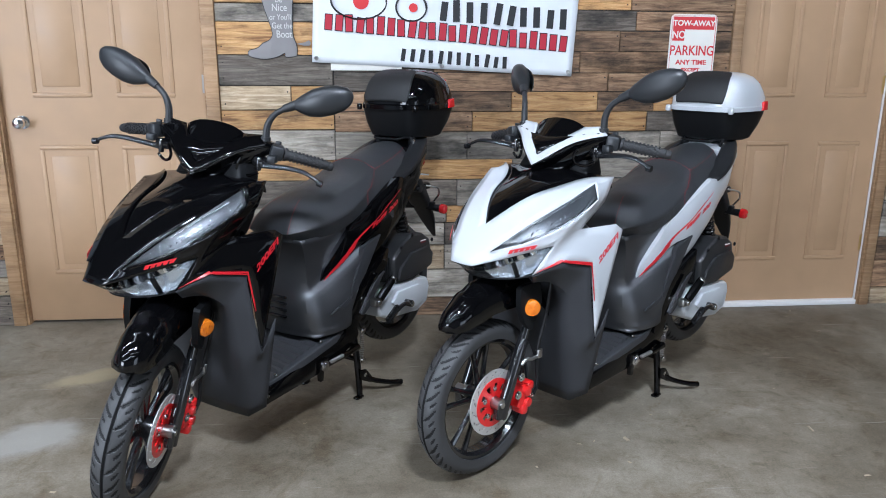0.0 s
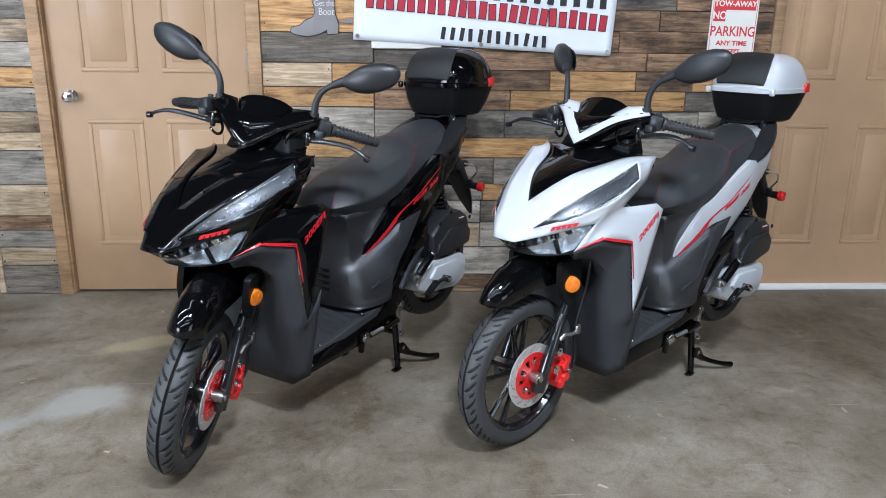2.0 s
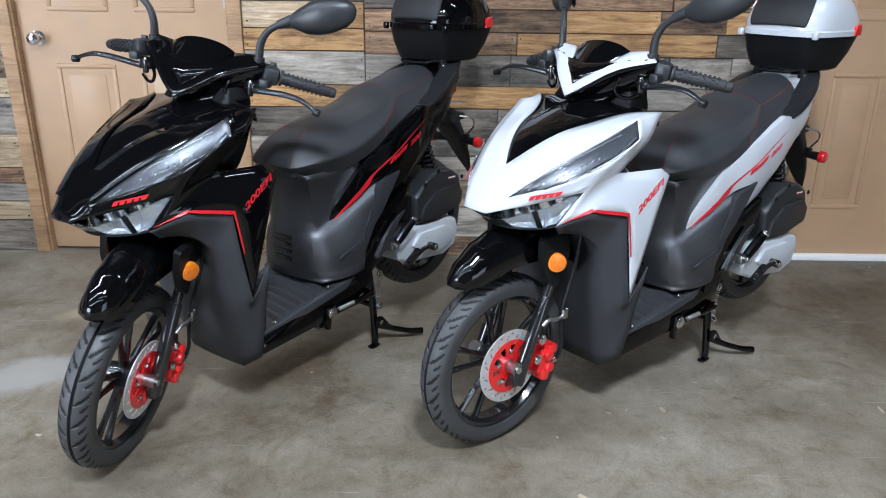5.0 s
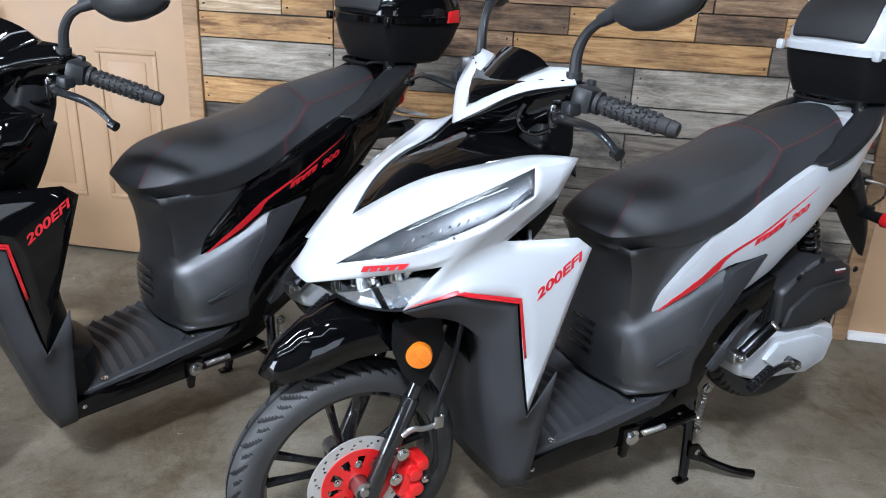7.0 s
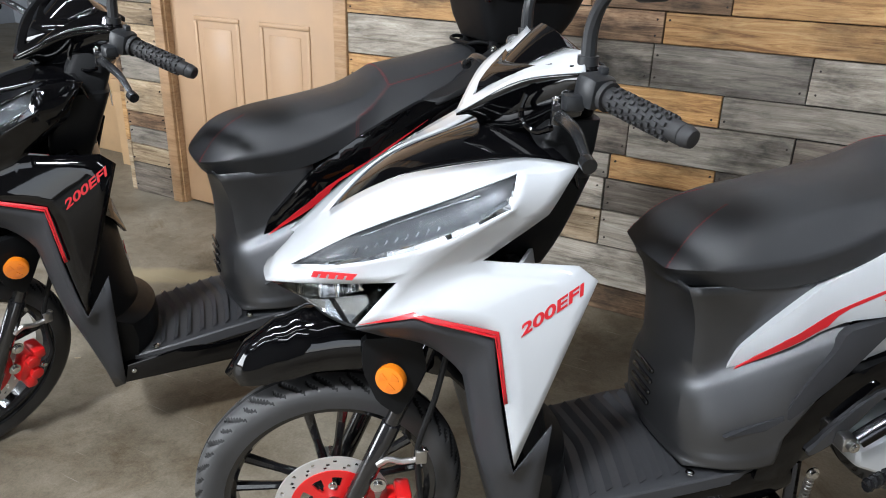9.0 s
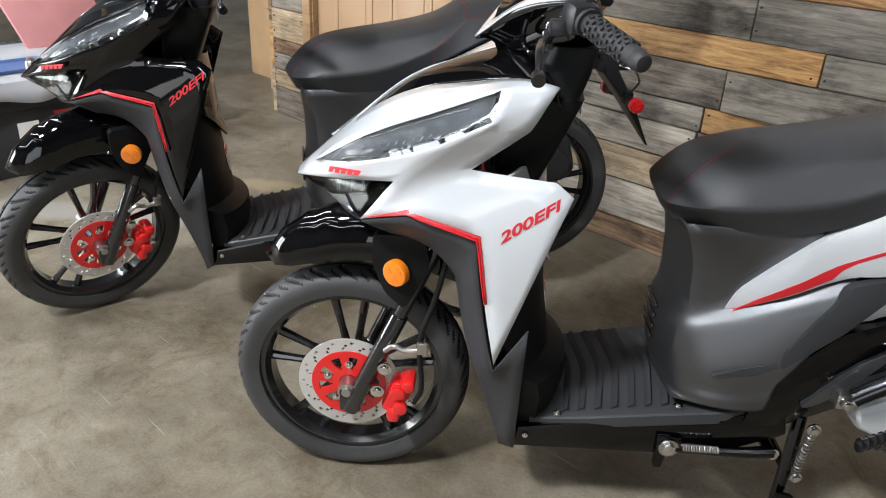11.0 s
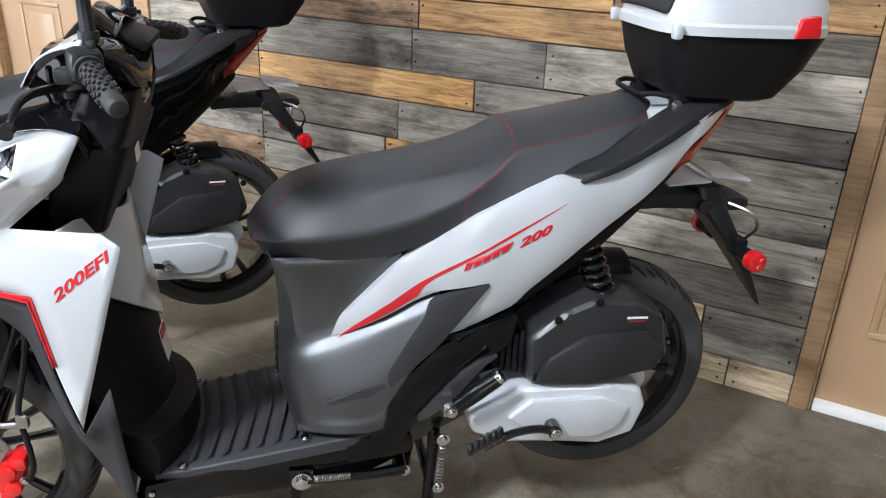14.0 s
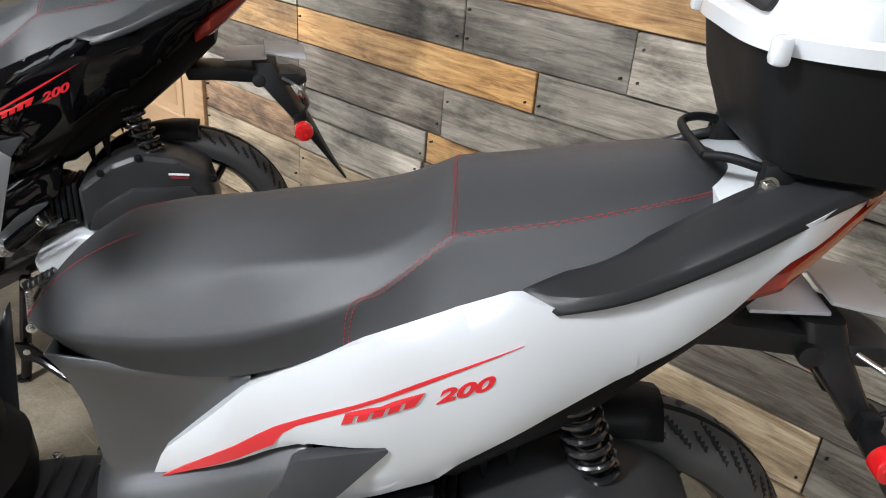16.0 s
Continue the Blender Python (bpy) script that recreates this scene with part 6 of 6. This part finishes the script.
def tow_sign():
    w, h = 0.244, 0.366
    top = group("parking_sign", Matrix.Translation((1.927, WALL_Y - 0.008, 1.398)) @ pose(0, 0, 0, 0, 0.6, 0), "white and red metal no parking sign", "sign")
    part("plate", loft([[(x, y, z) for x, z in rounded(0, 0, w / 2, h / 2, 14, 48)] for y in (0.002, -0.002)]), M_SIGN, top)
    face = pose(0, -0.0028, 0, 90, 0, 0)
    rim = [(w / 2 - 0.008) * Vector((a, 0, 0)) + (h / 2 - 0.008) * Vector((0, 0, b)) + Vector((0, -0.003, 0)) for a, b in ((-1, -1), (1, -1), (1, 1), (-1, 1), (-1, -1))]
    part("border", tube(rim, 0.0022, 4, 1, 0.4), M_SIGNRED, top)
    part("header", join(span((-0.108, -0.0032, 0.108), (0.108, -0.002, 0.170), 0), span((-0.108, -0.0032, 0.052), (-0.045, -0.002, 0.108), 0)), M_SIGNRED, top)
    for body, x, z, hh, sq, mat in (("TOW-AWAY", 0, 0.138, 0.026, 1.02, M_SIGN), ("NO", -0.076, 0.080, 0.036, 0.85, M_SIGN), ("PARKING", 0.0, 0.002, 0.048, 0.82, M_SIGNRED), ("ANY TIME", 0.0, -0.055, 0.023, 1.1, M_SIGNRED), ("EXCEPT", 0.0, -0.092, 0.016, 1.2, M_SIGNRED)):
        writing("lettering", body, hh, mat, Matrix.Translation((x, -0.0012, z)) @ face, top, "", 0.0004, 0, sq, 0.001)
    part("lettering_bars", join(*[span((-0.07 + 0.01 * i, -0.0032, -0.130 - 0.024 * i), (0.07 - 0.01 * i, -0.002, -0.118 - 0.024 * i)) for i in range(2)]), M_SIGNRED, top)
    part("screw", cyl((0, -0.001, 0.174), (0, -0.005, 0.174), 0.004, n=10), M_STEEL, top)


tow_sign()


def boot_sign():
    top = group("boot_sign", Matrix.Translation((0, WALL_Y - 0.006, 0)), "grey sheet metal cowboy boot wall sign with pale lettering", "sign")
    pts = [(-0.075, 1.366), (-0.072, 1.41), (-0.088, 1.46), (-0.090, 1.52), (-0.085, 1.62), (-0.080, 1.79), (-0.16, 1.765), (-0.235, 1.80), (-0.232, 1.66), (-0.222, 1.60), (-0.200, 1.53), (-0.185, 1.475), (-0.200, 1.442), (-0.235, 1.425), (-0.262, 1.402), (-0.300, 1.392), (-0.306, 1.372), (-0.285, 1.360), (-0.225, 1.352), (-0.165, 1.364), (-0.130, 1.382), (-0.126, 1.362)]
    fine = [(p.x, p.z) for p in curve_points([(x, 0, z) for x, z in pts + pts[:1]], 3)][:-1]
    part("plate", prism(fine, -0.006, 0.004, 0.0015), M_BOOT, top)
    edge = [Vector((x, 0.003, z)) + Vector((0, 0, 0)) for x, z in fine + fine[:1]]
    part("rim", tube(edge, 0.004, 5, 1), M_INK, top)
    for body, z, hh, dx in (("Be", 1.630, 0.030, -0.150), ("Nice", 1.592, 0.034, -0.148), ("or You'll", 1.548, 0.026, -0.146), ("Get the", 1.508, 0.028, -0.138), ("Boot", 1.468, 0.034, -0.130)):
        writing("lettering", body, hh, M_PALE, Matrix.Translation((dx, -0.0066, z)) @ pose(0, 0, 0, 90, 0, 0), top, "", 0.0004, 0, 0.8)
    part("spur", join(prism([(-0.075, 1.425), (-0.03, 1.432), (-0.012, 1.442), (-0.012, 1.415), (-0.035, 1.415)], -0.006, 0.0), cyl((-0.015, -0.008, 1.428), (-0.015, 0.0, 1.428), 0.012, n=8)), M_BOOT, top)


boot_sign()
tagged(part("pale_strip", span((0.09, WALL_Y - 0.009, 1.298), (0.44, WALL_Y - 0.004, 1.335), 0.001), M_SIGN), "pale plastic strip under the banner", "strip")

# ---- low table and boxes in the next bay ----
def low_table():
    top = group("low_table", Matrix.Translation((-1.70, 2.36, 0)), "low metal-legged table under a white sheet", "table")
    part("tabletop", span((-0.85, 0.0, 0.405), (0, 0.95, 0.425), 0.004), M_STEEL, top)
    for x in (-0.02, -0.82):
        for y in (0.02, 0.92):
            part("leg", cyl((x, y, 0.0), (x, y, 0.406), 0.011, n=12), M_STEEL, top)
    return top


low_table()


def sheet():
    bm = bmesh.new()
    rows = []
    for i in range(25):
        y = 2.32 + i * 0.045
        wav = 0.012 * math.sin(i * 1.1)
        rows.append([bm.verts.new(p) for p in ((-2.45, y, 0.432), (-2.1, y, 0.433), (-1.75, y, 0.434), (-1.70, y, 0.432), (-1.685 + wav * 0.5, y, 0.40), (-1.675 + wav, y, 0.355 + 0.015 * math.sin(i * 0.7)))])
    for a, b in zip(rows, rows[1:]):
        for q in range(5):
            bm.faces.new((a[q], a[q + 1], b[q + 1], b[q]))
    return tagged(solidify(part("table_sheet", bm, M_CLOTH), 0.003), "creased white sheet laid over the low table", "sheet")


sheet()


def carton(name, a, b, mat, label, category="box"):
    """A lidded box with a seam and tape."""
    a, b = Vector(a), Vector(b)
    top = group(name, Matrix.Translation(((a.x + b.x) / 2, (a.y + b.y) / 2, a.z)), label, category)
    d = b - a
    part("body", rbox(d.x, d.y, d.z * 0.86, 0.006, Matrix.Translation((0, 0, d.z * 0.43))), mat, top)
    part("lid", rbox(d.x + 0.012, d.y + 0.012, d.z * 0.14, 0.006, Matrix.Translation((0, 0, d.z * 0.93))), mat, top)
    part("tape", rbox(d.x + 0.014, 0.045, d.z * 0.10, 0.001, Matrix.Translation((0, 0, d.z * 0.955))), M_CARD, top)
    return top


crate = carton("storage_box", (-2.35, 2.42, 0.0), (-1.76, 3.15, 0.34), M_BIN, "black storage box under the low table")
part("label", span((0.302, -0.24, 0.10), (0.304, -0.15, 0.24)), M_LABEL, crate, "white paper label")
part("tag", span((0.302, -0.08, 0.19), (0.305, 0.0, 0.27)), M_SIGNRED, crate, "red hang tag")
carton("tool_box", (-2.15, 1.93, 0.0), (-1.80, 2.26, 0.15), M_TEAL, "dark blue box on the floor")
carton("paper_box", (-2.3, 1.95, 0.165), (-1.95, 2.2, 0.36), M_LABEL, "white paper box on the dark blue box")
carton("cardboard_box", (-2.75, 4.40, 0.0), (-2.2, 4.85, 0.75), M_CARD, "plain brown cardboard box on the floor")
parcel = carton("parcel_box", (-2.32, 4.25, 0.0), (-1.93, 4.62, 0.50), M_CARD, "brown cardboard parcel box with a white shipping label")
part("label", span((0.03, -0.1895, 0.30), (0.15, -0.1875, 0.42)), M_LABEL, parcel, "white shipping label with black bars")
part("label_print", join(*[span((0.04, -0.1905, 0.31 + 0.02 * k), (0.12 - 0.02 * (k % 2), -0.1885, 0.32 + 0.02 * k)) for k in range(4)]), M_INK, parcel)
tagged(part("blue_tray", loft([[(x, y, z) for x, y in rounded(-1.93, 2.62, hx, hy, 6, 24)] for z, hx, hy in ((0.436, 0.10, 0.17), (0.452, 0.11, 0.18), (0.452, 0.10, 0.17), (0.440, 0.095, 0.165))]), M_BLUE), "shallow blue plastic tray on the sheet", "tray")


def jar(name, x, y, r, h, mat, label):
    top = group(name, Matrix.Translation((x, y, 0.436)), label, "jar", "jars on the table")
    m = Matrix.Rotation(radians(90), 4, "X")
    part("body", moved(lathe([(0, r * 0.8), (h * 0.1, r), (h * 0.7, r), (h * 0.85, r * 0.75), (h * 0.88, 0.004)], 20), m), mat, top)
    part("lid", moved(lathe([(h * 0.88, r * 0.7), (h, r * 0.7), (h, 0.003)], 20), m), M_STEEL, top)


jar("glass_jar", -1.80, 2.48, 0.022, 0.065, M_GOLD, "small gold jar on the table")
jar("glass_jar", -1.78, 2.66, 0.024, 0.07, M_STEEL, "small silver jar on the table")
jar("glass_jar", -1.80, 2.86, 0.024, 0.065, M_BLUE, "small blue jar on the table")
tagged(part("pink_board", rbox(0.03, 0.42, 0.34, 0.004, Matrix.Translation((-2.34, 3.0, 0.60)) @ pose(0, 0, 0, 18, -12, 0)), M_PINK), "pink board leaning on the table", "board")


def cabinet(a, b, mat, label):
    a, b = Vector(a), Vector(b)
    d = b - a
    top = group("cabinet", Matrix.Translation(((a.x + b.x) / 2, (a.y + b.y) / 2, 0)), label, "cabinet")
    part("body", rbox(d.x, d.y, d.z, 0.006, Matrix.Translation((0, 0, d.z / 2))), mat, top)
    for k in range(2):
        door = part("door", rbox(0.02, d.y / 2 - 0.02, d.z - 0.08, 0.004, Matrix.Translation((d.x / 2 + 0.011, (k - 0.5) * d.y / 2, d.z / 2))), mat, top)
        part("handle", cyl((d.x / 2 + 0.04, (k - 0.5) * 0.1, d.z * 0.5), (d.x / 2 + 0.04, (k - 0.5) * 0.1, d.z * 0.6), 0.007), M_STEEL, door)


M_DARKRED = grained("dark_red_cabinet", (0.12, 0.025, 0.02), 0.45, 60, 0.1, 0.001, 0.2)
cabinet((-4.4, 1.9, 0), (-3.9, 3.1, 1.25), M_DARKRED, "dark red metal cabinet against the far side")
tagged(part("post", span((-3.55, 2.75, 0), (-3.45, 2.85, 2.9), 0.004), WOODS["t"]), "square wooden post", "post", "", "structure")


# ---- floor litter ----
def litter():
    """Wood chips and crumbs strewn over the floor."""
    rng = random.Random(11)
    bits = []
    spots = [(-0.61, 1.97), (1.945, 2.573), (1.212, 2.553), (0.66, 2.0), (0.875, 2.1), (-0.44, 1.93), (-0.97, 3.69), (-1.27, 2.93)]
    for k in range(64):
        x, y = spots[k] if k < len(spots) else (rng.uniform(-1.6, 2.6), rng.uniform(1.2, 3.9))
        s = rng.uniform(0.003, 0.007) if k >= len(spots) else 0.012
        bits.append(rbox(s * rng.uniform(1, 3.5), s * 0.7, s * 0.35, 0, Matrix.Translation((x, y, s * 0.18)) @ pose(0, 0, 0, 0, 0, rng.uniform(0, 180))))
    chips = join(*bits)
    for v in chips.verts:
        v.co.x += rng.uniform(-0.003, 0.003)
        v.co.y += rng.uniform(-0.003, 0.003)
    return tagged(part("floor_litter", chips, M_CARD_PALE, smooth=False), "pale wood chips scattered on the concrete", "litter", "", "stuff")


M_CARD_PALE = grained("wood_chips", (0.33, 0.27, 0.19), 0.85, 90, 0.1, 0.001, 0.3)
litter()

# ---- boards of the wall ----
lay_rows()
wall_end()
nails(SPOTS)


# ---- true size ----
def true_size(k):
    """Bring meshes, places and thicknesses from the plan's unit to metres."""
    for me in bpy.data.meshes:
        me.transform(Matrix.Scale(k, 4))
    for ob in bpy.data.objects:
        if ob.type in {"MESH", "EMPTY"}:
            ob.location = ob.location * k
            for md in ob.modifiers:
                if md.type == "SOLIDIFY":
                    md.thickness *= k


true_size(SIZE)
